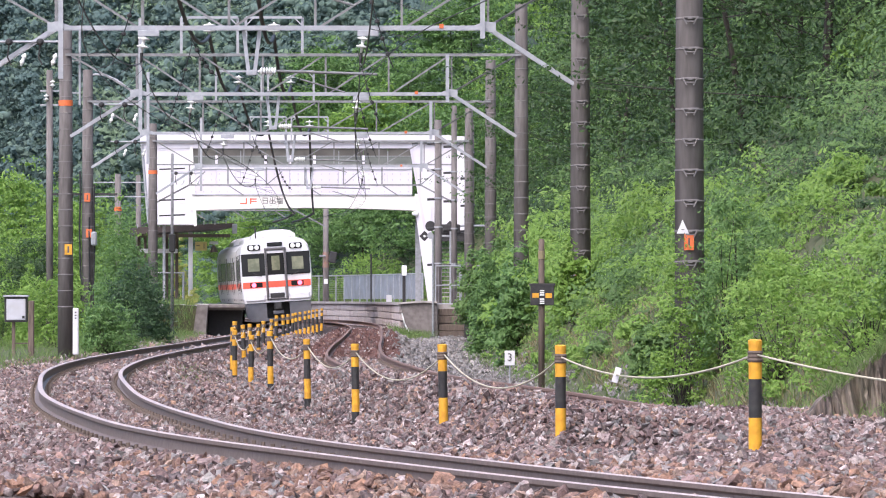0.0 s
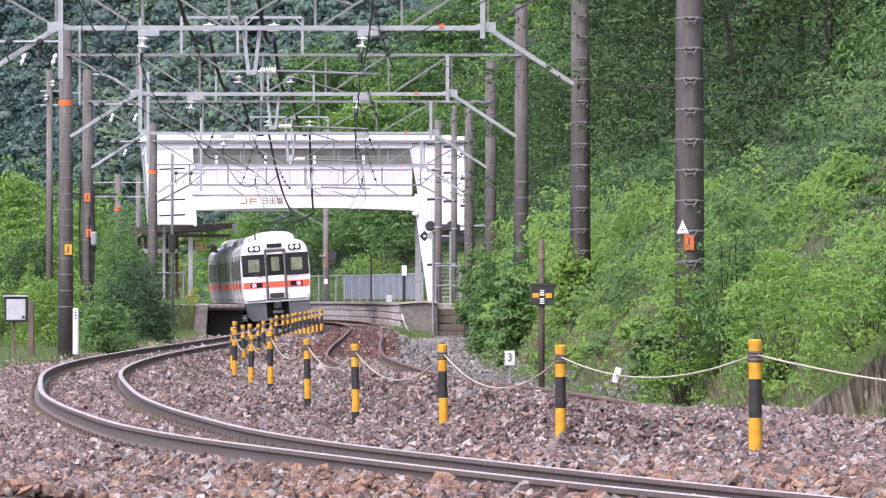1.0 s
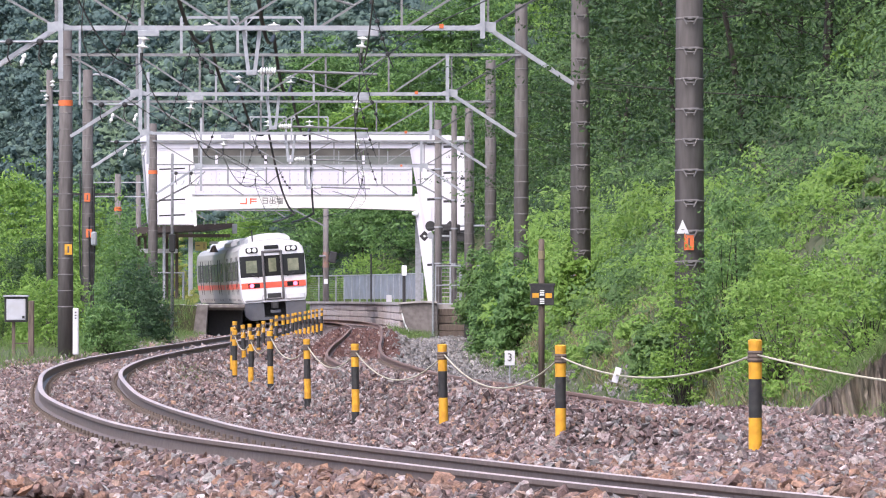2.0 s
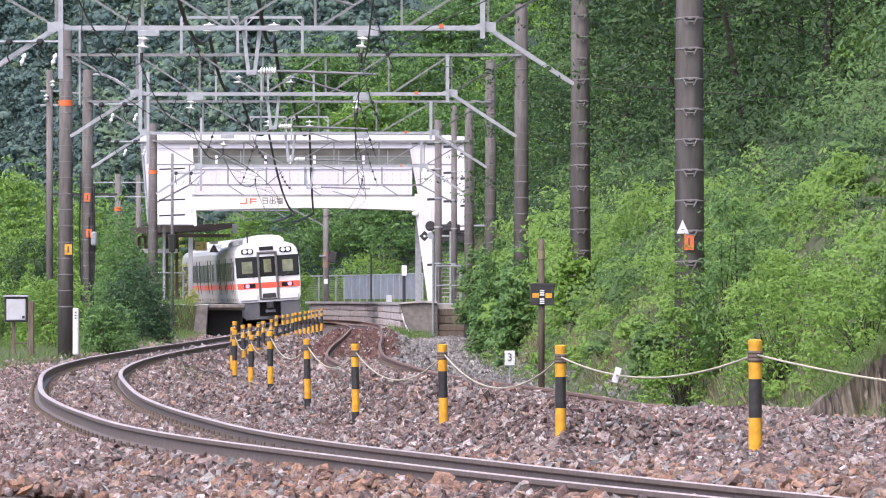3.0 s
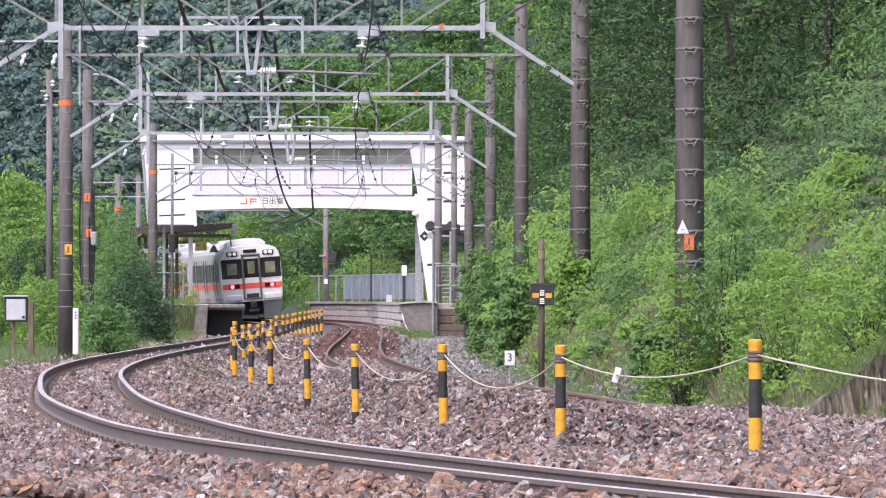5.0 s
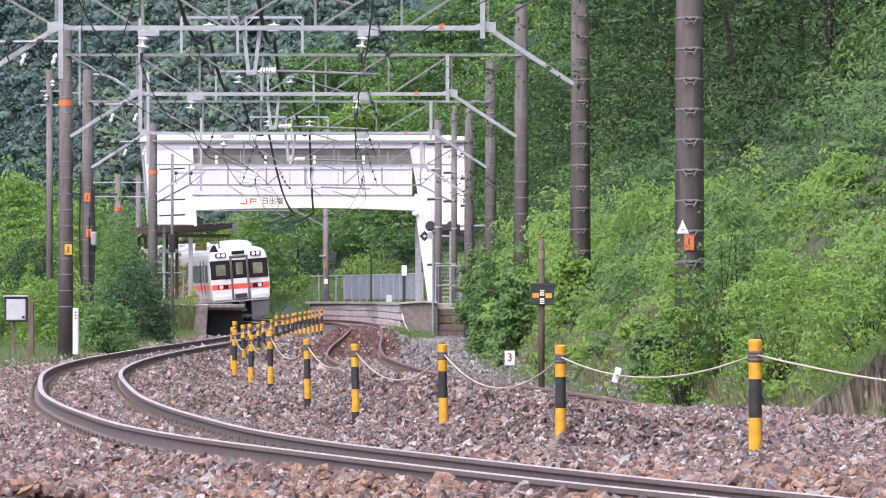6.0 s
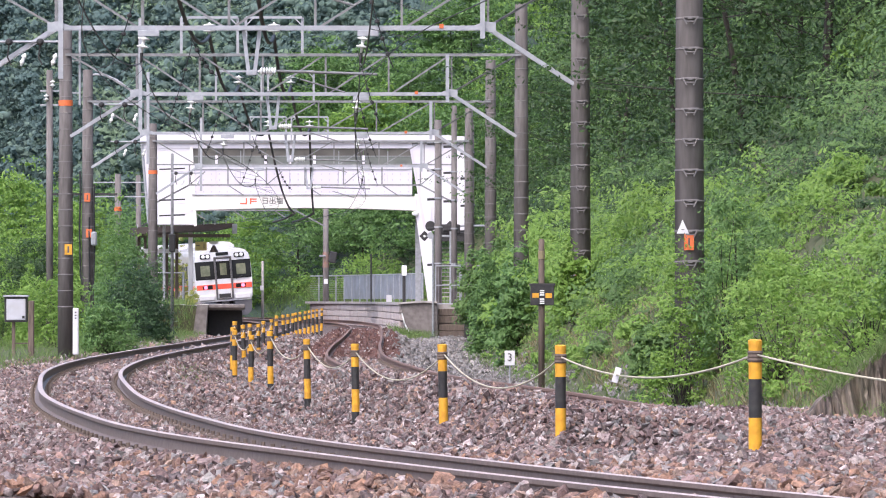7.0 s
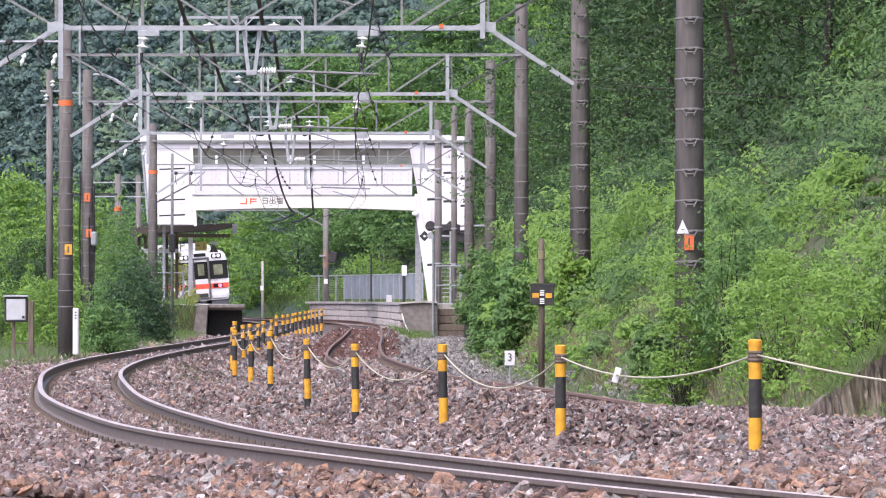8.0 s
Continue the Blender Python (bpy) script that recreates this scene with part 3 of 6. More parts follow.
    for g in range(goal):
        u = drop - 0.02 + 1.60 * g
        zt = high + 0.93
        for q in (-0.7, 0.7):
            part("goal_post", angle_iron(B(), (-u + q, 0, high), (-u + q, 0, zt), 0.06, up=(1, 0, 0)), M["steel"], ob)
            part("knee", bar(B(), (-u + q, 0, zt - 0.2), (-u + q * 0.72, 0, zt), 0.05, 0.03), M["steel"], ob)
        part("goal_bar", angle_iron(B(), (-u - 0.7, 0, zt), (-u + 0.7, 0, zt), 0.055), M["steel"], ob)
        _, tip = insulator(ob, (-u, 0, zt - 0.12), discs=2, r=0.16, pitch=0.15)
        hangs.append(Vector((xr, y, 0)) + tip)
    # V hanger and swinging arm
    u = drop
    for q in (-0.16, 0.16):
        part("hanger", bar(B(), (-u + q, 0, low + 0.05), (-u + q * 0.35, 0, low - 0.85), 0.07, 0.09, (0, 1, 0)), M["steel"], ob)
    part("hanger_foot", box(B(), (-u - 0.10, -0.06, low - 0.88), (-u + 0.10, 0.06, low - 0.78), 0.01), M["steel"], ob)
    _, tip = insulator(ob, (-u + 0.12, 0, low - 0.80), (1, 0, 0), 6, 0.075, 0.05)
    part("arm", tube(B(), tip, (-u + 2.35, 0, low - 0.86), 0.026), M["dull_steel"], ob)
    part("arm_stay", tube(B(), (-u + 0.9, 0, low - 0.95), (-u + 1.75, 0, low - 1.20), 0.016), M["dull_steel"], ob)
    contact = []
    for u in (4.05, 8.15):
        part("bracket", box(B(), (-u - 0.12, -0.25, low - 0.16), (-u + 0.28, -0.15, low - 0.05), 0.01), M["steel"], ob)
        _, tip = insulator(ob, (-u, -0.2, low - 0.14), (-0.15, 0, -1), 2, 0.12, 0.15)
        part("clamp", tube(B(), tip, tip + Vector((-0.02, 0, -0.22)), 0.035, 0.02, 6), M["dark"], ob)
        contact.append(Vector((xr, y, 0)) + tip + Vector((-0.02, 0, -0.2)))
    # slack jumper wires strung with small dark insulators
    for u, w, top, low_z in ((4.05, 0.55, high + 0.1, low - 0.75), (8.15, -0.6, high + 0.25, low - 0.7), (7.3, 0.5, low - 0.1, low - 0.9)):
        line = [Vector((-u + w * t, -0.28, top + (low_z - top) * t - 0.5 * t * (1 - t))) for t in np.linspace(0, 1, 12)]
        j = part("jumper", path_tube(B(), line, 0.011, 5), M["cable"], ob, "slack black jumper wire")
        for c in line[3:11:2]:
            part("bead", lathe(B(), [(0.02, -0.04), (0.045, -0.02), (0.045, 0.02), (0.02, 0.04)], 8, Matrix.Translation(c)), M["dark"], j)
    return hangs, contact


STATIONS = [("a", 3.24, 78, -8.5), ("b", 2.57, 111, -9.0), ("c", 1.94, 147, -9.35), ("d", 1.46, 182, -10.9), ("e", 1.00, 228, -11.15)]


def build_line():
    spots = []
    for name, xr, y, xl in STATIONS:
        tall = 8.3 if name in "cd" else 8.0
        near = name in "ab"
        build_pole(xr, y, 9.5 if near else 8.4, 0.165 if name != "a" else 0.168, "weathered concrete line pole on the grassy slope", rings=(1.6, 7.8) if near else (0.8, 7.4), steps=near)
        build_pole(xl, y, 7.85 if name == "c" else tall - 0.2, 0.165, "weathered concrete line pole with an orange band", rings=(0.9, 7.4), orange=(5.95,) if name in "ce" else ())
        spots.append(build_beam(xl, xr, y))
    runs = [("feeder_cable", "thick black feeder cable hung between beams", "cable", 0.045, 0.75, [h[0][0] for h in spots]),
            ("feeder_cable", "thick black feeder cable hung between beams", "cable", 0.045, 0.75, [h[0][1] for h in spots]),
            ("messenger_wire", "dark messenger wire above the track", "wire", 0.012, 0.45, [h[1][0] for h in spots]),
            ("messenger_wire", "dark messenger wire above the track", "wire", 0.012, 0.45, [h[1][1] for h in spots])]
    for k, (name, label, mat, r, sag, pts) in enumerate(runs):
        off = track2 if k in (0, 2) else track1
        lastp = pts[-1]
        pts = [pts[0] + Vector((float(off(40) - off(78)), -38, 0.1))] + pts + [Vector(((-5.85, -6.7, -4.9, -7.6)[k], 269, 4.96)), Vector(((-7.6, -8.6, -7.0, -10.2)[k], 300, 4.96))]
        line = []
        for p, q in zip(pts, pts[1:]):
            line += [p.lerp(q, t) - Vector((0, 0, (4 if q.y < 290 else 0.3) * sag * t * (1 - t))) for t in np.linspace(0, 1, 14)[:-1]]
        line.append(pts[-1])
        tagged(new(name, mesh_of(name, path_tube(B(), line, r), M[mat], False)), label, "cable", "overhead wires")
        if k >= 2:
            f = track2 if k == 2 else track1
            cw = [Vector((float(f(y)), y, 4.98)) for y in np.linspace(40, 330, 60)]
            ob = tagged(new("contact_wire", mesh_of("contact_wire", path_tube(B(), cw, 0.008), M["wire"], False)), "thin contact wire above the rails", "cable", "overhead wires")
            for y in range(64, 262, 6):
                z = float(np.interp(y, [p.y for p in line], [p.z for p in line]))
                x = float(np.interp(y, [p.y for p in line], [p.x for p in line]))
                part("dropper", path_tube(B(), [(x, y, z), (float(f(y)), y, 4.98)], 0.005, 4), M["wire"], ob)


build_line()


# ---- the station: platforms, footbridge, shelter, fences ----
def strip(bm, left, right, z0, z1, ys):
    """A solid strip that follows two side lines."""
    rows = [[bm.verts.new((float(f(y)), y, z)) for f, z in ((left, z0), (right, z0), (right, z1), (left, z1))] for y in ys]
    for a, b in zip(rows, rows[1:]):
        for k in range(4):
            bm.faces.new((a[k], a[(k + 1) % 4], b[(k + 1) % 4], b[k]))
    bm.faces.new(rows[0][::-1])
    bm.faces.new(rows[-1])
    return bm


def build_platforms():
    ys = np.arange(240, 341, 2.5)
    p1 = thing("platform_1", "concrete station platform with a hollow dark end", "platform", "station platforms", kind="structure")
    edge = lambda y: track1(y) - 1.42
    part("slab", strip(B(), lambda y: edge(y) - 3.6, edge, 0.62, 0.83, ys), M["concrete"], p1)
    # near-black block: the shade beneath the slab, given as colour
    part("core", strip(B(), lambda y: edge(y) - 3.5, lambda y: edge(y) - 0.25, -0.5, 0.62, ys[1:]), M["dark"], p1, "dark block standing in for shade under the slab")
    e = float(edge(240))
    part("wing_wall", prism(B(), [(e - 2.05, -0.5), (e - 1.52, -0.5), (e - 1.42, 0.84), (e - 1.86, 0.84)], 239.2, 240.2), M["old_concrete"], p1)
    part("end_bank", prism(B(), [(e - 4.4, -0.5), (e - 1.9, -0.5), (e - 1.85, 0.80), (e - 3.2, 0.86), (e - 3.9, 0.3)], 239.7, 241.0), M["earth"], p1, "weedy earth bank")
    # dark sheet closing the recess, coloured for the shade inside
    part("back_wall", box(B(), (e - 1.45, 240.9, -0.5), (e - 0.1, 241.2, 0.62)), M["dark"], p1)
    part("edge_beam", box(B(), (e - 1.42, 239.6, 0.70), (e + 0.06, 240.1, 0.86), 0.03), M["old_concrete"], p1)
    ys = np.arange(237, 313.1, 2.0)
    p2 = thing("platform_2", "old station platform faced with stone blocks", "platform", "station platforms", kind="structure")
    edge2 = lambda y: track2(y) + 1.38
    back2 = lambda y: np.minimum(edge2(y) + 5.2, 1.2)
    part("fill", strip(B(), lambda y: edge2(y) + 0.2, back2, -0.5, 0.86, ys), M["concrete"], p2)
    part("coping", strip(B(), lambda y: edge2(y) - 0.05, lambda y: edge2(y) + 0.75, 0.82, 0.93, ys), M["concrete"], p2)
    e = float(edge2(237))
    part("end_wall", prism(B(), [(e + 0.30, -0.6), (e + 1.55, -0.6), (e + 1.5, 0.90), (e + 0.95, 0.93), (e + 0.06, 0.86)], 236.2, 237.0), M["old_concrete"], p2)
    part("end_coping", prism(B(), [(e - 0.02, 0.87), (e + 0.95, 0.935), (e + 1.52, 0.905), (e + 1.52, 0.97), (e + 0.95, 1.0), (e - 0.02, 0.94)], 236.1, 238.5), M["concrete"], p2, "pale worn coping")
    part("end_pipe", path_tube(B(), [(e + 0.12, 236.1, 0.5), (e + 0.22, 236.05, 0.1), (e + 0.5, 236.0, -0.45)], 0.03), M["porcelain"], p2, "white drain pipe")
    for k in range(4):
        part("step", box(B(), (e + 1.56, 236.4 + 0.1 * k, -0.5 + 0.3 * k), (e + 3.0, 237, -0.22 + 0.3 * k), 0.02), M["wood"], p2, "dark timber retaining board")
    blocks = [mesh_of("block", box(B(), (-0.02, -w / 2 + 0.02, 0.018), (0.2, w / 2 - 0.02, 0.295), 0.02), M["block"]) for w in (1.3, 1.0)]
    rng = random.Random(2)
    for row in range(4):
        y = 237.2 + rng.uniform(0, 0.8)
        while y < 311:
            k = rng.random() < 0.4
            w = 1.0 if k else 1.3
            dx = float(slope_of(track2, y))
            piece("block", blocks[k], p2, pose(float(edge2(y)) + rng.uniform(-0.01, 0.02), y + w / 2, -0.42 + 0.305 * row, 0, 0, -math.degrees(math.atan(dx))))
            y += w
    return edge, edge2, back2


edge1, edge2, back2 = build_platforms()


def words(text, size, mat, parent, m, name="lettering"):
    """Letters as a thin solid."""
    cu = bpy.data.curves.new(name, "FONT")
    cu.body, cu.size, cu.extrude, cu.align_x, cu.align_y = text, size, 0.008, "CENTER", "CENTER"
    tmp = bpy.data.objects.new(name, cu)
    me = bpy.data.meshes.new_from_object(tmp)
    bpy.data.objects.remove(tmp)
    me.materials.clear()
    me.materials.append(mat)
    ob = new(name, me)
    ob.parent = parent
    ob.matrix_basis = m
    return ob


def build_bridge():
    Y = 272.0
    fb = thing("footbridge", "white clad covered footbridge over the tracks", "footbridge", m=pose(0, Y, 0.07) @ Matrix.Diagonal((0.938, 0.62, 0.938, 1)))
    x0, x1 = -12.28, -1.50
    part("roof", prism(B(), [(-14.8, 8.72), (1.05, 8.70), (1.05, 9.0), (0.2, 9.06), (-14.0, 9.10), (-14.8, 9.04)], -0.35, 3.6), M["bridge"], fb)
    part("eave", box(B(), (-14.78, -0.1, 8.42), (-1.5, 0.05, 8.72), 0.02), M["bridge"], fb)
    part("eave_line", box(B(), (-14.8, -0.37, 8.70), (1.05, -0.30, 8.76), 0.01), M["grey"], fb)
    part("sill", box(B(), (x0, -0.14, 7.42), (x1, 0.06, 7.66), 0.02), M["bridge"], fb)
    # shadow line below the sill, made as a grey strip
    part("sill_shadow_gap", box(B(), (x0, -0.16, 7.38), (x1, 0.04, 7.42)), M["grey"], fb, "grey strip standing for the shadow under the sill")
    n = 9
    w = (x1 - x0) / n
    for k in range(n):
        a, b = x0 + w * k, x0 + w * (k + 1)
        win = part("window", box(B(), (a + 0.01, 0.05, 7.66), (b - 0.01, 0.09, 8.05)), M["bridgeglass"], fb)
        part("upper_pane", box(B(), (a + 0.01, 0.04, 8.05), (b - 0.01, 0.09, 8.42)), M["upperglass"], win, "brownish upper pane")
        if k % 2 == 1 or k == 4:
            part("window_frame", box(B(), (a - 0.05, 0.0, 7.66), (a + 0.07, 0.12, 8.08), 0.01), M["bridge"], win)
        else:
            part("window_frame", box(B(), (a - 0.02, 0.03, 7.66), (a + 0.02, 0.12, 8.3), 0.005), M["grey"], win)
        part("window_rail", box(B(), (a + 0.01, 0.02, 8.03), (b - 0.01, 0.10, 8.06)), M["grey"], win)
        part("parapet_panel", box(B(), (a + 0.008, -0.10, 6.14), (b - 0.008, 0.02, 7.38), 0.008), M["panel"], fb)
    bolt = mesh_of("bolt", box(B(), (-0.022, -0.03, -0.032), (0.022, 0.012, 0.032), 0.008), M["boltgrey"])
    for i in range(28):
        for k in range(4):
            piece("bolt", bolt, fb, pose(x0 + 0.2 + i * (x1 - x0 - 0.4) / 27, -0.11, 6.30 + 0.29 * k))
    # arched girder below
    bm = B()
    top, low = [], []
    for i in range(25):
        t = i / 24
        x = x0 - 0.1 + (x1 - x0 + 0.3) * t
        arch = 0.14 * (1 - (2 * t - 1) ** 2)
        top.append(bm.verts.new((x, -0.16, 6.08 + arch * 0.7)))
        low.append(bm.verts.new((x, -0.16, 5.38 + arch)))
    ext = bmesh.ops.extrude_face_region(bm, geom=[bm.faces.new((top[i], top[i + 1], low[i + 1], low[i])) for i in range(24)])
    bmesh.ops.translate(bm, vec=(0, 3.4, 0), verts=[v for v in ext["geom"] if isinstance(v, bmesh.types.BMVert)])
    part("girder", bm, M["girder"], fb, "cream painted arched girder")
    part("girder_flange", box(B(), (x0, -0.24, 6.12), (x1, -0.10, 6.17)), M["grey"], fb)
    part("floor", box(B(), (x0, 0.0, 6.0), (x1, 3.2, 6.14)), M["concrete"], fb)
    part("far_wall", box(B(), (x0, 3.1, 6.1), (x1, 3.2, 7.5)), M["bridge"], fb)
    # stair towers clad in boards
    def tower(a_top, a_low, b_top, b_low, z0, z1, depth):
        part("tower_core", prism(B(), [(a_top + 0.02, z1), (b_top - 0.02, z1), (b_low - 0.02, z0), (a_low + 0.02, z0)], 0.02, depth), M["bridge"], fb)
        z = z0
        while z < z1 - 0.05:
            h = min(0.52, z1 - z)
            f = lambda zz, lo, hi: lo + (hi - lo) * (zz - z0) / (z1 - z0)
            part("cladding_board", prism(B(), [(f(z, a_low, a_top), z + 0.006), (f(z, b_low, b_top), z + 0.006), (f(z + h, b_low, b_top), z + h - 0.012), (f(z + h, a_low, a_top), z + h - 0.012)], -0.05, 0.03), M["bridge"], fb)
            z += h
    tower(-14.75, -14.42, -12.33, -12.12, 4.70, 8.68, 4.2)
    tower(-1.60, -0.95, 1.03, 1.10, 4.42, 8.66, 4.2)
    part("tower_edge", bar(B(), (-12.30, -0.09, 8.5), (-12.10, -0.09, 4.62), 0.14, 0.12, (0, 1, 0)), M["girder"], fb)
    part("tower_edge", bar(B(), (-1.58, -0.12, 8.5), (-0.88, -0.12, 4.5), 0.12, 0.12, (0, 1, 0)), M["panel"], fb)
    part("downpipe", tube(B(), (-14.72, -0.12, 8.6), (-14.40, -0.12, 4.8), 0.06), M["grey"], fb)
    part("leg", prism(B(), [(-1.38, 6.2), (-0.62, 6.2), (-0.46, 0.8), (-0.72, 0.8), (-1.36, 5.4)], -0.12, 0.5), M["bridge"], fb, "white tapering leg")
    part("leg", prism(B(), [(-13.8, 4.75), (-13.65, 4.75), (-13.68, 0.8), (-13.78, 0.8)], 2.8, 3.3), M["grey"], fb, "white tapering leg")
    part("dark_leg", box(B(), (-1.36, 1.6, 0.8), (-1.06, 1.9, 5.4)), M["grey"], fb)
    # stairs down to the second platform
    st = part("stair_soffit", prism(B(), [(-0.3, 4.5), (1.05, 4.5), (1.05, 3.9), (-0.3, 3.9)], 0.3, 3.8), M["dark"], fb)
    for k in range(14):
        part("stair_step", box(B(), (-0.05, 1.2 + 0.26 * k, 0.95 + 0.2 * k), (0.9, 1.5 + 0.26 * k, 1.0 + 0.2 * k)), M["concrete"], st)
    part("lamp", lathe(B(), [(0.05, 0), (0.16, 0.06), (0.17, 0.16), (0.05, 0.22)], 12, pose(-1.35, -0.3, 5.12)), M["porcelain"], fb, "round white lamp")
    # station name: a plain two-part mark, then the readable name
    mark = M["mark"]
    for xa, za, xb, zb in ((-9.92, 5.70, -9.58, 5.76), (-9.64, 5.76, -9.57, 5.98), (-9.44, 5.70, -9.37, 5.98), (-9.37, 5.92, -9.10, 5.98), (-9.37, 5.80, -9.10, 5.85)):
        part("sign_mark", box(B(), (xa, -0.19, za), (xb, -0.17, zb)), mark, fb)
    words("日出塩", 0.36, M["ink"], fb, pose(-8.33, -0.18, 5.84, 90, 0, 0))


M["bridgeglass"] = material("bridge_window", (0.105, 0.115, 0.105), 0.25, second=(0.155, 0.165, 0.155), scale=1.5, bump=0, spec=0.5)
M["upperglass"] = material("upper_bridge_window", (0.075, 0.068, 0.06), 0.35, second=(0.115, 0.105, 0.092), scale=1.2, bump=0, spec=0.4)
M["boltgrey"] = material("painted_bolt", (0.50, 0.47, 0.52), 0.6, scale=5, bump=0)
M["panel"] = material("pale_parapet_panel", (0.60, 0.555, 0.64), 0.55, second=(0.54, 0.50, 0.58), scale=1.5, piece=[(0.56, 0.515, 0.60), (0.63, 0.59, 0.665)], bump=0.03)
M["mark"] = material("orange_red_mark", (0.75, 0.12, 0.06), 0.5, scale=5, bump=0)
M["ink"] = material("dark_grey_letters", (0.09, 0.085, 0.085), 0.6, scale=5, bump=0)
M["faded_red"] = material("faded_red_paint", (0.27, 0.14, 0.11), 0.8, second=(0.19, 0.15, 0.13), scale=5, bump=0.05)
M["signyellow"] = material("pale_yellow_sign", (0.66, 0.56, 0.20), 0.5, scale=5, bump=0)
build_bridge()


def build_shelter():
    sh = thing("platform_shelter", "brown platform shelter roof on white posts", "shelter", m=pose(-9.8, 277, -0.038, 0, 0, 5) @ pose(9.8, 0, 0) @ Matrix.Diagonal((1.0336, 1.0336, 1.0336, 1)))
    roof = part("roof", prism(B(), [(-13.9, 3.98), (-9.55, 4.28), (-9.45, 4.40), (-9.45, 4.50), (-13.9, 4.30)], 0, 11), M["brownroof"], sh)
    part("gutter", box(B(), (-9.52, -0.05, 4.02), (-9.30, 0.25, 4.45), 0.02), M["grey"], roof)
    for k in range(9):
        part("roof_rib", bar(B(), (-13.8 + 0.5 * k, -0.04, 4.26 + 0.024 * k), (-13.8 + 0.5 * k, -0.04, 4.44 + 0.024 * k), 0.04, 0.04, (0, 1, 0)), M["grey"], roof)
    for x, y, w, mat in ((-11.38, 0.4, 0.095, "white"), (-11.85, 4.0, 0.07, "wood"), (-12.1, 9, 0.06, "wood"), (-13.3, 4, 0.06, "wood"), (-13.4, 9, 0.07, "wood")):
        part("post", box(B(), (x - w, y, 0.80), (x + w, y + 0.22, 4.1), 0.02), M[mat], sh)
    part("rafter", box(B(), (-13.8, 0.3, 3.85), (-9.6, 0.5, 4.0)), M["wood"], sh)
    part("bench_board", box(B(), (-13.6, 2.0, 3.15), (-11.9, 2.1, 3.35), 0.02), M["white"], sh, "white painted board")
    part("rail", tube(B(), (-12.9, 0.2, 2.25), (-11.7, 0.2, 2.25), 0.03), M["grey"], sh)
    part("rail", tube(B(), (-11.72, 0.1, 0.8), (-11.72, 0.1, 2.3), 0.05), M["grey"], sh)
    sign = part("platform_sign", box(B(), (-11.15, 1.0, 3.26), (-10.62, 1.08, 3.66), 0.01), M["signyellow"], sh, "pale yellow platform number sign")
    words("1", 0.32, M["ink"], sign, pose(-10.75, 0.99, 3.45, 90, 0, 0))
    part("arrow", box(B(), (-11.1, 0.985, 3.46), (-10.95, 0.995, 3.50)), M["ink"], sign)
    part("lamp", box(B(), (-10.5, 1.0, 3.55), (-10.1, 1.1, 3.68), 0.02), M["porcelain"], sh)
    part("speaker", lathe(B(), [(0.06, 0), (0.2, 0.3), (0.21, 0.32)], 12, pose(-10.3, 1.0, 3.5, 180, 0, 0)), M["wood"], sh, "brown horn speaker")


build_shelter()


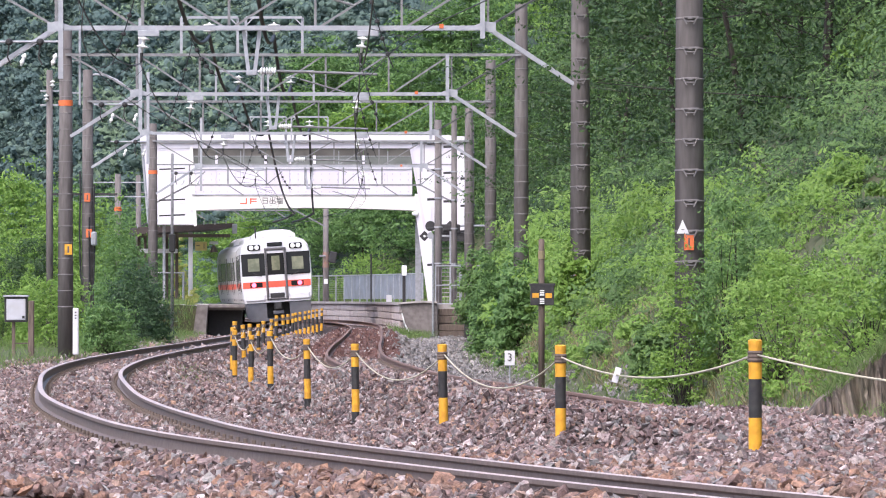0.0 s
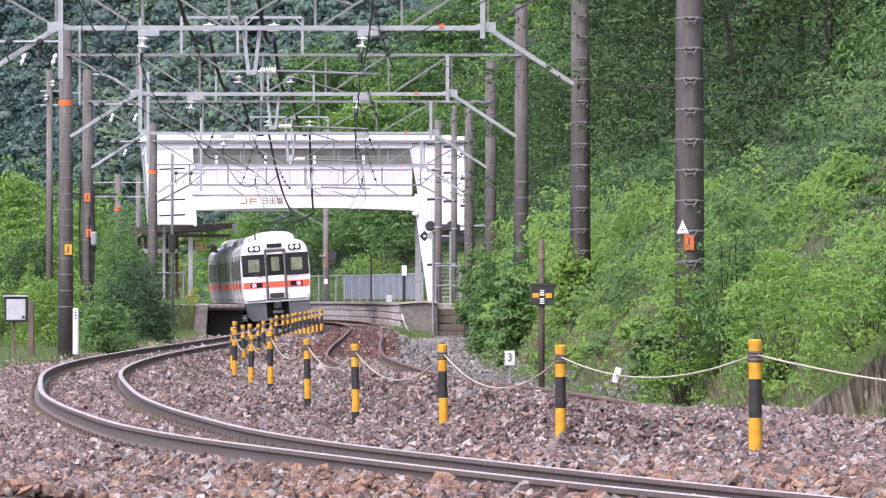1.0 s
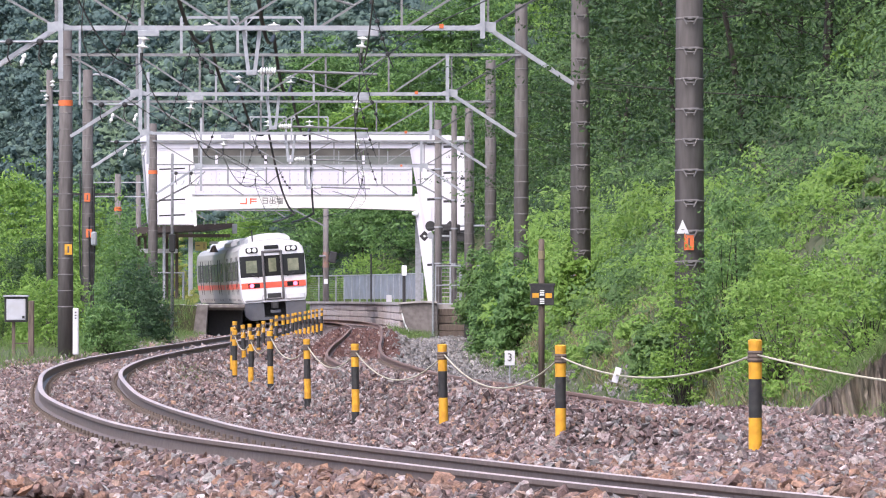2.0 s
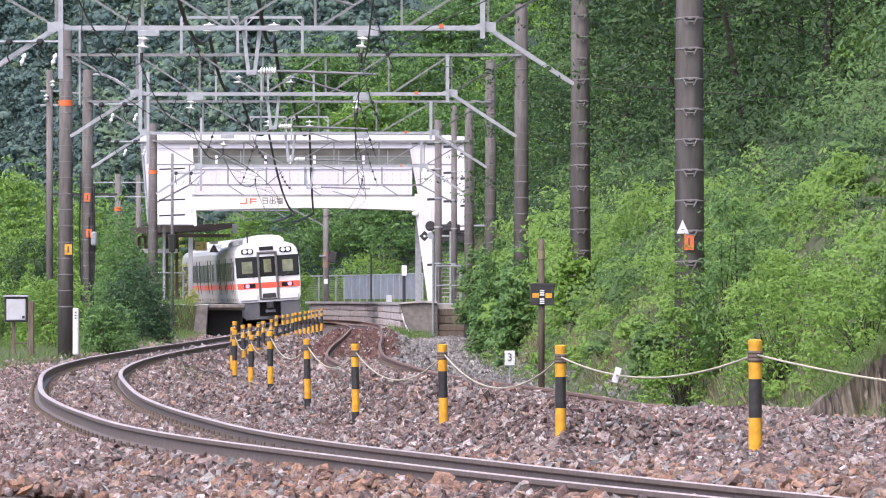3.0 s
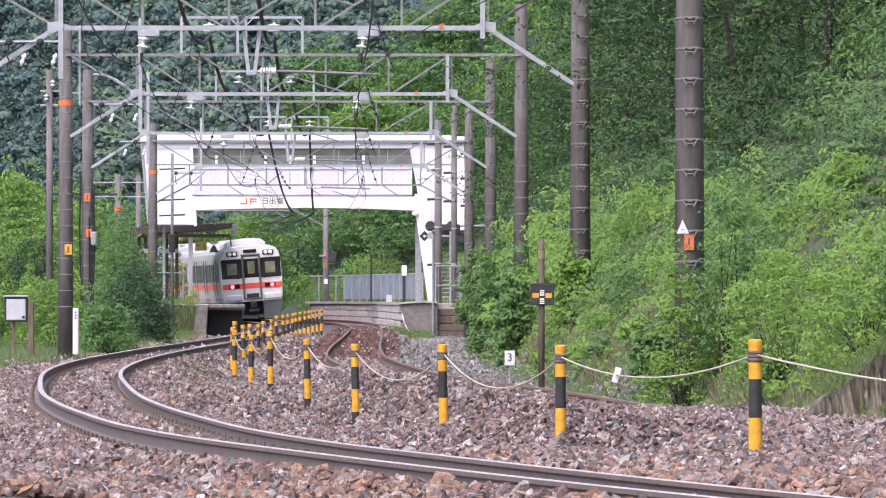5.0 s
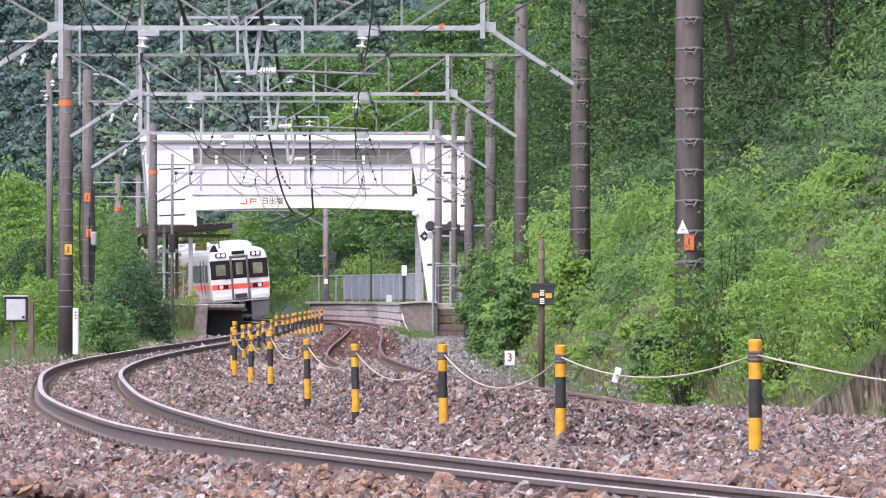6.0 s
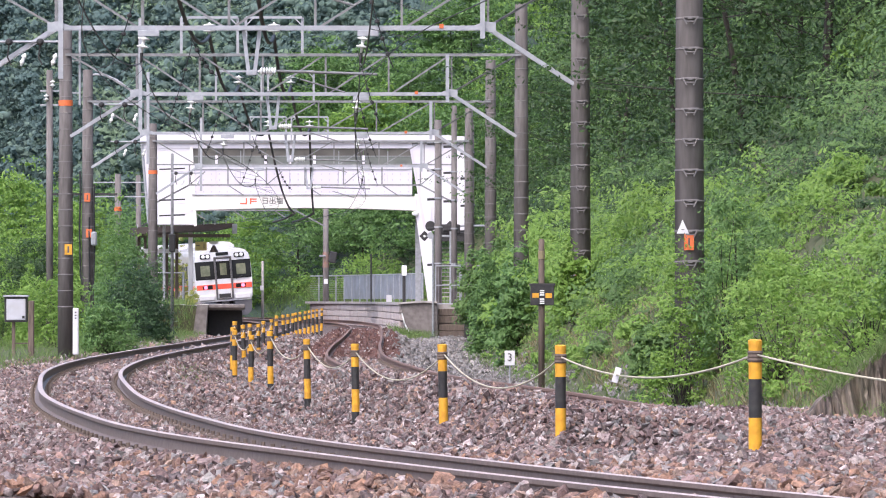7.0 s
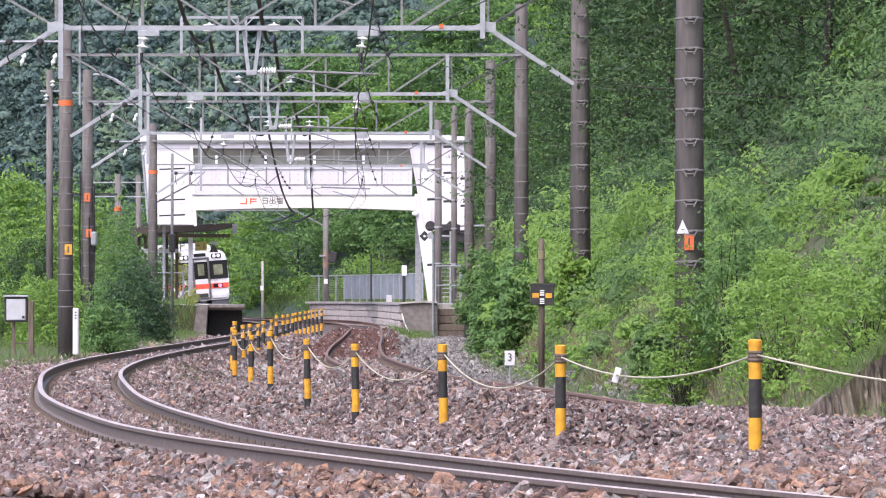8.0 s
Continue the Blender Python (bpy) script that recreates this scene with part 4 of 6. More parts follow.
def build_station_bits():
    # sheet fence along the back of the second platform
    back = lambda y: track2(y) + 5.4
    for k in range(16):
        y = 297 + 2.35 * k
        x, xn = float(back(y)), float(back(y + 2.35))
        sheet = k < 12
        f = thing("fence_panel", "blue grey ribbed sheet fence panel" if sheet else "grey wire mesh fence panel", "fence", "platform fence")
        if sheet:
            bm = B()
            cols = []
            for j in range(25):
                a, q = j / 24, (0.0, 0.0, 0.05, 0.05)[j % 4]
                cols.append([bm.verts.new((x + (xn - x) * a + dx, y + 2.35 * a - q, z)) for dx, z in ((0, 1.05), (0, 2.30), (0.02, 2.30), (0.02, 1.05))])
            for ca, cb in zip(cols, cols[1:]):
                for j in range(4):
                    bm.faces.new((ca[j], ca[(j + 1) % 4], cb[(j + 1) % 4], cb[j]))
            part("sheet", bm, M["fence"], f)
        else:
            for j in range(11):
                part("wire", tube(B(), (x, y, 1.1 + 0.12 * j), (xn, y + 2.35, 1.1 + 0.12 * j), 0.006, n=4), M["grey"], f)
        part("post", tube(B(), (x, y, 0.85), (x, y, 2.36), 0.04), M["grey"], f)
        part("top_rail", tube(B(), (x, y, 2.34), (xn, y + 2.35, 2.34), 0.03), M["grey"], f)
    # mesh gate by the platform end
    for k, (xa, xb) in enumerate(((-0.30, 0.68), (0.74, 1.55))):
        g = thing("mesh_gate", "grey steel gate with wire mesh", "gate", "gates at the platform end", pose(0, 238, 0))
        for x in (xa, xb):
            part("gate_post", tube(B(), (x, 0, 0.35), (x, 0, 2.42), 0.03), M["grey"], g)
        for z in (0.88, 1.62, 2.40):
            part("gate_rail", tube(B(), (xa, 0, z), (xb, 0, z), 0.025), M["grey"], g)
        n = int((xb - xa) / 0.12)
        for j in range(1, n):
            part("wire", tube(B(), (xa + j * (xb - xa) / n, 0, 0.88), (xa + j * (xb - xa) / n, 0, 2.40), 0.005, n=4), M["grey"], g)
    p = thing("platform_pole", "slim dark pole on the platform", "pole", m=pose(-0.40, 236.1, 0))
    part("shaft", tube(B(), (0, 0, -0.4), (0, 0, 3.6), 0.045), M["grey"], p)

    def signal_post(name, label, x, y, top, r=0.05):
        z = float(ground_height(x, y)) if y < 236 else 0.85
        o = thing(name, label, "signal", m=pose(x, y, 0))
        part("shaft", tube(B(), (0, 0, z - 0.2), (0, 0, top), r), M["dark"], o)
        return o
    s = signal_post("stop_marker", "black post with a white lamp box", -1.72, 262, 2.2, 0.07)
    part("lamp_box", box(B(), (-0.10, -0.12, 2.1), (0.12, 0.1, 2.55), 0.02), M["porcelain"], s)
    s = signal_post("slim_signal_post", "slim dark signal post on the platform", -3.55, 293, 3.3, 0.04)
    s = thing("notice_stone", "small white marker on the platform", "marker", m=pose(-2.55, 282, 0.9))
    part("face", box(B(), (-0.15, 0, 0), (0.12, 0.1, 0.36), 0.02), M["white"], s)
    # repeater signals with diamond plates
    for x, z, y in ((-0.78, 3.72, 250), (0.30, 4.18, 252)):
        s = thing("shunt_signal", "grey signal arm with a black diamond plate", "signal", "diamond signals", pose(x, y, z))
        part("arm", tube(B(), (0, 0, 0), (1.6 if x > 0 else 1.1, 0, 0), 0.045), M["grey"], s)
        part("post", tube(B(), (1.6 if x > 0 else 1.1, 0, -3.6), (1.6 if x > 0 else 1.1, 0, 0.2), 0.05), M["grey"], s)
        part("diamond", box(B(), (-0.16, -0.04, -0.16), (0.16, 0.0, 0.16), 0.01, pose(0, 0, 0, 0, 45, 0)), M["dark"], s)
        part("dot", tube(B(), (0, -0.045, 0), (0, -0.06, 0), 0.05, n=10), M["porcelain"], s)
        if x < 0:
            part("lamp_head", tube(B(), (0.25, -0.2, 0.42), (0.25, 0.25, 0.42), 0.22, 0.18, 14), M["dark"], s)
            part("second_head", tube(B(), (0.25, -0.2, 0.02), (0.25, 0.2, 0.02), 0.14, 0.12, 14), M["grey"], s)
            part("junction_box", box(B(), (0.5, 0, 0.1), (1.5, 0.3, 0.5), 0.04), M["dark"], s)


build_station_bits()


# ---- signs, plain poles and boxes beside the line ----
def plain_pole(x, y, top, r, label, mat="pole", r_top=None, name="utility_pole"):
    z = float(ground_height(x, y)) - 0.2
    o = thing(name, label, "pole", m=pose(x, y, 0))
    part("shaft", lathe(B(), [(r, z), (r_top or r * 0.85, top), (r * 0.5, top + 0.02)], 16), M[mat], o, flat=False)
    return o


def build_trackside():
    # more poles behind the beams
    for x, y, top, r, lab in ((-0.20, 245, 8.45, 0.165, "weathered concrete pole by the footbridge"), (0.47, 250, 9.2, 0.135, "dark slim pole by the footbridge"), (1.22, 262, 8.9, 0.18, "weathered concrete pole by the footbridge")):
        o = plain_pole(x, y, top, r, lab)
        for z in (2.5, 4.0, 5.2, 6.4, 7.5):
            part("hoop", lathe(B(), [(r + 0.005, z), (r + 0.012, z + 0.02), (r + 0.012, z + 0.05), (r + 0.005, z + 0.07)], 14), M["grey"], o)
            part("bracket", tube(B(), (0, 0, z), (-0.45, -0.05, z - 0.02), 0.05), M["dark"], o)
    o = plain_pole(-6.10, 309, 5.75, 0.165, "concrete pole with a faded red band on the platform", "pole")
    part("painted_band", lathe(B(), [(0.168, 2.7), (0.168, 3.5)], 14), M["faded_red"], o, "faded red paint")
    part("number_plate_blank", box(B(), (-0.1, -0.2, 1.85), (0.1, -0.18, 2.1)), M["white"], o, "white plate")
    sp = thing("platform_speaker", "dark box lamp on a grey bracket", "lamp", m=pose(-6.42, 308.6, 0))
    part("lamp_box", box(B(), (-0.2, -0.2, 3.0), (0.2, 0.2, 3.6), 0.05, pose(0, 0, 0, 0, 12, 0)), M["dark"], sp)
    part("bracket", tube(B(), (0.0, 0.05, 3.3), (0.3, 0.2, 3.3), 0.05), M["grey"], sp)
    o = plain_pole(-9.3, 306, 3.0, 0.075, "thin grey pole beside the track", "concrete")
    part("plate", box(B(), (-0.12, -0.16, 0.95 + 0.55), (0.05, -0.14, 1.75)), M["white"], o)
    o = plain_pole(-12.6, 190, 8.4, 0.12, "slim grey concrete utility pole", "pole")
    for z, ax in ((7.75, 0.1), (7.3, -0.1)):
        part("arm", bar(B(), (-0.3, 0, z), (0.45, 0, z), 0.05, 0.05), M["steel"], o)
        insulator(o, (ax, -0.1, z + 0.35), (0, 0, -1), 2, 0.09)
    o = plain_pole(-16.0, 292, 7.2, 0.18, "concrete utility pole beyond the shrubs")
    part("painted_band", lathe(B(), [(0.19, 5.4), (0.19, 5.6)], 14), M["orange"], o)
    for z in (6.1, 6.8):
        part("arm", bar(B(), (-1.2, 0, z), (3.0, 0, z), 0.06, 0.06), M["steel"], o)
    o = plain_pole(-10.5, 230, 6.7, 0.065, "slim grey steel post with brackets", "dull_steel")
    part("box", box(B(), (-0.12, -0.15, 2.9), (0.12, 0.1, 3.6), 0.03), M["dark"], o)
    for z in (6.1, 4.9, 4.3):
        part("bracket", tube(B(), (-0.5, 0, z), (0.5, 0, z + 0.04), 0.03), M["dark"], o)
    # far line beyond the bridge: two beams seen in part
    for y, xa, xb, zb in ((262, -12.8, 0.6, 6.1), (300.6, -15.4, -5.9, 5.55)):
        b = thing("far_beam", "galvanised steel beam by the station", "overhead beam", "far beams", pose(0, y, 0))
        part("chord", angle_iron(B(), (xa, 0, zb + 0.9), (xb, 0, zb + 0.9), 0.065), M["dull_steel"], b)
        part("chord", angle_iron(B(), (xa + 1.6, 0, zb), (xb - 1.6, 0, zb), 0.065), M["dull_steel"], b)
        part("brace", angle_iron(B(), (xb - 1.6, 0, zb), (xb, 0, zb - 0.85), 0.065), M["dull_steel"], b)
        part("brace", angle_iron(B(), (xa + 1.6, 0, zb), (xa, 0, zb - 0.85), 0.065), M["dull_steel"], b)
        for k in range(7):
            x = xa + 1.6 + (xb - xa - 3.2) * k / 6
            part("upright", angle_iron(B(), (x, 0, zb), (x, 0, zb + 0.9), 0.06, up=(1, 0, 0)), M["dull_steel"], b)
            part("diagonal", bar(B(), (x, 0, zb), (x + 0.7, 0, zb - 0.45 if k % 2 else zb + 0.6), 0.05, 0.05), M["dull_steel"], b)
    plain_pole(-12.8, 262, 7.3, 0.15, "weathered concrete pole by the shelter")
    plain_pole(-15.4, 300, 7.3, 0.15, "weathered concrete pole beyond the shelter")
    # plates on the slope poles
    for x, y, zt, zo, s in ((3.24 - 0.10, 77.78, 2.06, 1.86, 1.0), (2.57 - 0.125, 110.78, 1.63, 1.46, 1.0)):
        o = thing("distance_plate", "white triangle plate above an orange number plate", "sign", "plates on poles", pose(x, y, 0))
        part("triangle", prism(B(), [(-0.075, zt - 0.09), (0.085, zt - 0.09), (0.0, zt + 0.09)], -0.012, 0.0), M["white"], o)
        part("bar_mark", box(B(), (-0.015, -0.016, zt - 0.045), (0.025, -0.013, zt - 0.035)), M["ink"], o)
        part("orange_plate", box(B(), (0.02, -0.02, zo - 0.11), (0.15, -0.008, zo + 0.10), 0.004), M["orange"], o)
        part("bar_mark", box(B(), (0.075, -0.025, zo - 0.05), (0.095, -0.021, zo + 0.05)), M["ink"], o)
    for x, y, z in ((-9.35 + 0.08, 146.8, 2.32), (-10.9 + 0.05, 181.8, 3.10), (-10.9, 181.8, 4.2)):
        o = thing("pole_number_plate", "small orange number plate strapped to a pole", "sign", "plates on poles", pose(x, y, z))
        part("plate", box(B(), (-0.09, -0.012, -0.13), (0.09, 0, 0.13), 0.004), M["yellow" if y < 150 else "orange"], o)
        part("bar_mark", box(B(), (-0.02, -0.016, -0.08), (0.02, -0.013, 0.08)), M["ink"], o)
    # cables and a switch box on one of the left poles
    o = thing("pole_cable", "black cables and a grey switch box strapped to a pole", "cable", m=pose(-10.9, 182, 0))
    for q, zt in ((-0.21, 5.0), (0.20, 4.6), (0.06, 3.6)):
        part("cable", path_tube(B(), [(q * 1.1, -0.16, zt), (q, -0.20, zt - 0.6), (q * 1.15, -0.19, zt - 1.8), (q * 0.9, -0.2, 1.2), (q, -0.2, 0.2)], 0.028, 6), M["cable"], o)
    part("switch_box", box(B(), (0.12, -0.40, 2.72), (0.30, -0.2, 3.15), 0.04), M["grey"], o)
    part("side_arm", bar(B(), (-1.1, 0.1, 4.3), (0.9, 0.1, 4.3), 0.06, 0.07), M["dark"], o)
    o = thing("steel_conduit", "thin grey steel conduit clamped beside a line pole", "pipe", m=pose(-9.0, 147, 0))
    part("pipe", tube(B(), (0, 0, 5.9), (0, 0, 7.75), 0.032), M["steel"], o)
    for z in (6.2, 7.0):
        part("clamp", bar(B(), (-0.2, 0, z), (0.02, 0, z), 0.03, 0.03), M["steel"], o)
    o = thing("curved_stay", "curved pale steel stay from pole top to beam", "stay", m=pose(-10.9, 182, 0))
    part("stay_pipe", path_tube(B(), [(0.0, 0, 7.93), (0.25, 0, 7.98), (0.55, 0, 7.95), (0.9, 0, 7.80), (1.4, 0, 7.42)], 0.035, 8), M["steel"], o)
    # stop board on a timber post
    o = plain_pole(1.66, 100, 2.10, 0.055, "old timber post with a black and yellow board", "wood", 0.05, "sign_post")
    bd = part("board", box(B(), (-0.19, -0.10, 1.0), (0.21, -0.075, 1.36), 0.01), M["black"], o, "black board with a yellow stripe")
    part("frame_edge", box(B(), (-0.21, -0.11, 1.33), (0.23, -0.06, 1.37)), M["dark"], bd)
    for xa, xb in ((-0.155, -0.045), (0.065, 0.175)):
        part("yellow_stripe", box(B(), (xa, -0.108, 1.125), (xb, -0.101, 1.205)), M["yellow"], bd)
    for z in (1.07, 1.21):
        for k in range(3):
            part("letter_bar", box(B(), (-0.03, -0.11, z - 0.045 + 0.035 * k), (0.045, -0.103, z - 0.025 + 0.035 * k)), M["porcelain"], bd)
    part("faded_band", lathe(B(), [(0.058, 1.78), (0.058, 1.92)], 14), M["dry_leaf"], o, "faded yellow band")
    o = thing("curve_marker", "small white plate with a black figure three", "sign", m=pose(1.17, 104, 0))
    part("stake", tube(B(), (0, 0, -0.5), (0, 0, 0.0), 0.015), M["grey"], o)
    pl = part("plate", box(B(), (-0.09, -0.02, -0.06), (0.09, -0.005, 0.20), 0.006), M["white"], o)
    words("3", 0.19, M["ink"], pl, pose(0, -0.024, 0.08, 90, 0, 0))
    # left side: cabinet on a post, kilometre post, stakes
    o = thing("relay_cabinet", "white metal cabinet with a dark frame on a post", "cabinet", m=pose(-10.08, 140, 0))
    part("case", box(B(), (-0.27, 0, 0.55), (0.27, 0.25, 1.15), 0.015), M["dark"], o)
    cd = part("door", box(B(), (-0.22, -0.02, 0.60), (0.23, 0.0, 1.10), 0.01), M["cabinet"], o)
    part("lock", box(B(), (0.15, -0.035, 0.64), (0.21, -0.018, 0.70), 0.005), M["dark"], cd)
    part("lid", box(B(), (-0.30, -0.06, 1.14), (0.30, 0.28, 1.19), 0.01), M["grey"], o)
    part("post", box(B(), (0.29, 0.0, -0.4), (0.43, 0.12, 1.06), 0.02), M["wood"], o)
    part("post", box(B(), (-0.10, 0.1, -0.4), (-0.02, 0.18, 0.56), 0.01), M["wood"], o)
    part("cross_bar", tube(B(), (-0.06, 0.05, 0.05), (0.36, 0.05, 0.05), 0.015), M["wood"], o)
    o = thing("kilometre_post", "white painted concrete marker post beside the pole", "marker", m=pose(-8.85, 143, 0))
    part("shaft", box(B(), (-0.07, -0.07, -0.25), (0.07, 0.07, 0.88), 0.02), M["white"], o)
    for k in range(3):
        part("bar_mark", box(B(), (-0.02, -0.076, 0.62 + 0.07 * k), (0.02, -0.071, 0.65 + 0.07 * k)), M["ink"], o)


build_trackside()


# ---- the train ----
def steel_side():
    return material("brushed_train_steel", (0.47, 0.445, 0.43), 0.42, metal=0.1, second=(0.41, 0.385, 0.37), scale=3, stretch=(1, 0.2, 3), stain=(0.30, 0.275, 0.26), stain_scale=0.6, stain_amount=0.5, bump=0.05)


M["carside"] = steel_side()
M["maskwhite"] = material("white_train_front", (0.66, 0.65, 0.67), 0.35, second=(0.61, 0.60, 0.62), scale=2, stain=(0.55, 0.53, 0.54), stain_scale=0.9, stain_amount=0.4, bump=0.02)
M["stripe"] = material("orange_red_stripe", (0.80, 0.115, 0.068), 0.4, scale=3, second=(0.73, 0.095, 0.055), bump=0)
M["skirt"] = material("grey_skirt", (0.105, 0.108, 0.128), 0.5, scale=4, stain=(0.13, 0.12, 0.12), stain_scale=1.4, bump=0.05)
M["doorgrey"] = material("grey_door_frame", (0.13, 0.122, 0.125), 0.5, scale=6, bump=0.03)
M["glass"] = material("dark_window_glass", (0.022, 0.022, 0.022), 0.12, scale=2, bump=0, spec=0.12)
# pale tone painted for the light seen through the cab windows
M["pane"] = material("painted_cab_view", (0.20, 0.20, 0.13), 0.25, second=(0.11, 0.12, 0.075), scale=4, bump=0)
M["sideglass"] = material("grey_side_glass", (0.13, 0.125, 0.12), 0.25, second=(0.09, 0.086, 0.082), scale=1.5, bump=0)
M["tail"] = glowing("red_tail_lamp", (1.0, 0.07, 0.11), 2.8)
M["lamp"] = material("head_lamp_glass", (0.85, 0.85, 0.83), 0.15, scale=5, bump=0)
M["roofgrey"] = material("train_roof_grey", (0.34, 0.33, 0.33), 0.7, scale=3, second=(0.27, 0.26, 0.26), bump=0.1)

HALF = [(1.36, 0.92), (1.45, 1.15), (1.489, 1.9), (1.475, 2.7), (1.445, 3.05), (1.385, 3.28), (1.24, 3.46), (0.95, 3.58), (0.5, 3.66)]
SECTION = [(-x, z) for x, z in HALF] + [(0, 3.69)] + HALF[::-1]


def side_x(z):
    return float(np.interp(z, [0.92, 1.15, 1.9, 2.7, 3.05], [1.36, 1.45, 1.489, 1.475, 1.445]))


def side_sheet(bm, sgn, y0, y1, z0, z1, out):
    """A thin plate that follows the side of the body."""
    zs = np.linspace(z0, z1, 4)
    for za, zb in zip(zs, zs[1:]):
        a, b = side_x(za) + out, side_x(zb) + out
        q = [(sgn * a, y0, za), (sgn * a, y1, za), (sgn * b, y1, zb), (sgn * b, y0, zb)]
        w = [(sgn * (abs(x) - out - 0.03), y, z) for x, y, z in q]
        vs, ws = [bm.verts.new(v) for v in q], [bm.verts.new(v) for v in w]
        bm.faces.new(vs)
        bm.faces.new(ws[::-1])
        for i in range(4):
            bm.faces.new((vs[i], ws[i], ws[(i + 1) % 4], vs[(i + 1) % 4]))
    return bm


def build_car(front):
    car = thing("train_car", "white and stainless train car with orange stripe, tail lamps glowing" if front else "stainless commuter train car with orange stripe", "train", "cars of the train")
    L = 9.85
    part("body", prism(B(), SECTION, -L + (0.25 if front else 0), L), M["carside"], car)
    part("roof", prism(B(), [(-1.30, 3.385), (-0.95, 3.585), (-0.5, 3.675), (0, 3.705), (0.5, 3.675), (0.95, 3.585), (1.30, 3.385)], -L + 1.2, L), M["roofgrey"], car)
    for y in (-5.6, 4.6):
        part("air_conditioner", prism(B(), [(-0.95, 3.5), (-0.92, 3.76), (-0.72, 3.90), (-0.4, 3.955), (0, 3.97), (0.4, 3.955), (0.72, 3.90), (0.92, 3.76), (0.95, 3.5)], y - 2.2, y + 2.2), M["maskwhite"], car, "white rounded roof unit")
    for sgn in (-1, 1):
        part("stripe", side_sheet(B(), sgn, -L + 0.3, L - 0.05, 1.56, 1.80, 0.004), M["stripe"], car)
        for y in (-6.2, 0.0, 6.2):
            d = part("door", side_sheet(B(), sgn, y - 0.68, y + 0.68, 1.05, 2.98, -0.008), M["carside"], car)
            part("door_edge", side_sheet(B(), sgn, y - 0.90, y - 0.64, 1.05, 3.0, 0.02), M["dark"], d)
            part("door_edge", side_sheet(B(), sgn, y + 0.64, y + 0.90, 1.05, 3.0, 0.02), M["dark"], d)
            for q in (-0.34, 0.34):
                part("door_window", side_sheet(B(), sgn, y + q - 0.24, y + q + 0.24, 1.95, 2.80, 0.006), M["sideglass"], d)
        for y0, y1 in ((-5.2, -3.2), (-3.1, -1.1), (1.1, 3.1), (3.2, 5.2), (7.3, 8.8), (-8.7, -7.6)):
            w = part("window", side_sheet(B(), sgn, y0, y1, 1.95, 2.80, 0.006), M["sideglass"], car)
            for q in (y0, y1):
                part("window_frame", side_sheet(B(), sgn, q - 0.05, q + 0.05, 1.90, 2.85, 0.012), M["dark"], w)
    part("underframe", box(B(), (-1.2, -L + 1.0, 0.5), (1.2, L - 0.6, 0.95)), M["dark"], car)
    for y in (-6.9, 6.9):
        bogie = part("bogie", box(B(), (-0.95, y - 1.5, 0.35), (0.95, y + 1.5, 0.62), 0.05), M["dark"], car)
        for q in (-1.05, 1.05):
            for sgn in (-1, 1):
                part("wheel", tube(B(), (sgn * 0.50, y + q, 0.43), (sgn * 0.62, y + q, 0.43), 0.43, n=20), M["rail"], bogie)
    if not front:
        part("gangway", box(B(), (-0.45, -L - 0.25, 1.1), (0.45, -L, 3.1), 0.05), M["dark"], car)
        return car
    F = -L
    # rounded white mask of the cab end
    rings = []
    for k, (yy, sc) in enumerate(((F + 0.75, 1.004), (F + 0.30, 1.0), (F + 0.10, 0.992), (F, 0.972))):
        rings.append([(x * sc, yy + (0.10 * max(0, z - 2.0) if k > 1 else 0), 0.9 + (z - 0.9) * (sc if z > 2.5 else 1)) for x, z in SECTION])
    bm = B()
    vs = [[bm.verts.new(p) for p in r] for r in rings]
    for a, b in zip(vs, vs[1:]):
        for i in range(len(a)):
            bm.faces.new((a[i], a[(i + 1) % len(a)], b[(i + 1) % len(b)], b[i]))
    bm.faces.new(vs[0])
    bm.faces.new(vs[-1])
    part("front_mask", bm, M["maskwhite"], car, "white rounded cab front")

    def plate(name, x0, x1, z0, z1, mat, out=0.012, thick=0.05, bevel=0.01, parent=car, lean=True):
        f = F - out + (0.10 * max(0, (z0 + z1) / 2 - 2.0) if lean else 0)
        tilt = Matrix.Translation((0, f, (z0 + z1) / 2)) @ Matrix.Rotation(-0.0998 if lean and (z0 + z1) / 2 > 2.05 else 0, 4, "X") @ Matrix.Translation((0, -f, -(z0 + z1) / 2))
        return part(name, box(B(), (x0, f, z0), (x1, f + thick, z1), bevel, tilt), mat, parent)

    for sgn in (-1, 1):
        w = plate("windscreen", sgn * 0.42, sgn * 1.435, 2.05, 3.0, M["glass"], 0.015, 0.06, 0.03)
        # plate laid over the dark glass, coloured as the bright view through
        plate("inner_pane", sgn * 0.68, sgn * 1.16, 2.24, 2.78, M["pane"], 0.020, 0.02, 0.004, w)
        part("wiper", bar(B(), (sgn * 0.62, F - 0.05, 2.02), (sgn * 0.95, F - 0.02, 2.16), 0.03, 0.03), M["dark"], w)
        h = plate("headlight", sgn * 0.60, sgn * 1.14, 3.12, 3.36, M["glass"], 0.06, 0.10, 0.05)
        for q in (0.75, 0.98):
            part("lens", tube(B(), (sgn * q, F + 0.055, 3.235), (sgn * q, F + 0.02, 3.235), 0.10, 0.09, 14), M["lamp"], h)
        plate("stripe", sgn * 0.42, sgn * 1.42, 1.54, 1.80, M["stripe"], 0.010, 0.05, 0.004)
        t = plate("tail_light", sgn * 0.60, sgn * 1.12, 1.57, 1.77, M["glass"], 0.022, 0.04, 0.01)
        part("red_lens", tube(B(), (sgn * 0.96, F - 0.02, 1.67), (sgn * 0.96, F - 0.035, 1.67), 0.095, n=14), M["tail"], t, "glowing red lens")
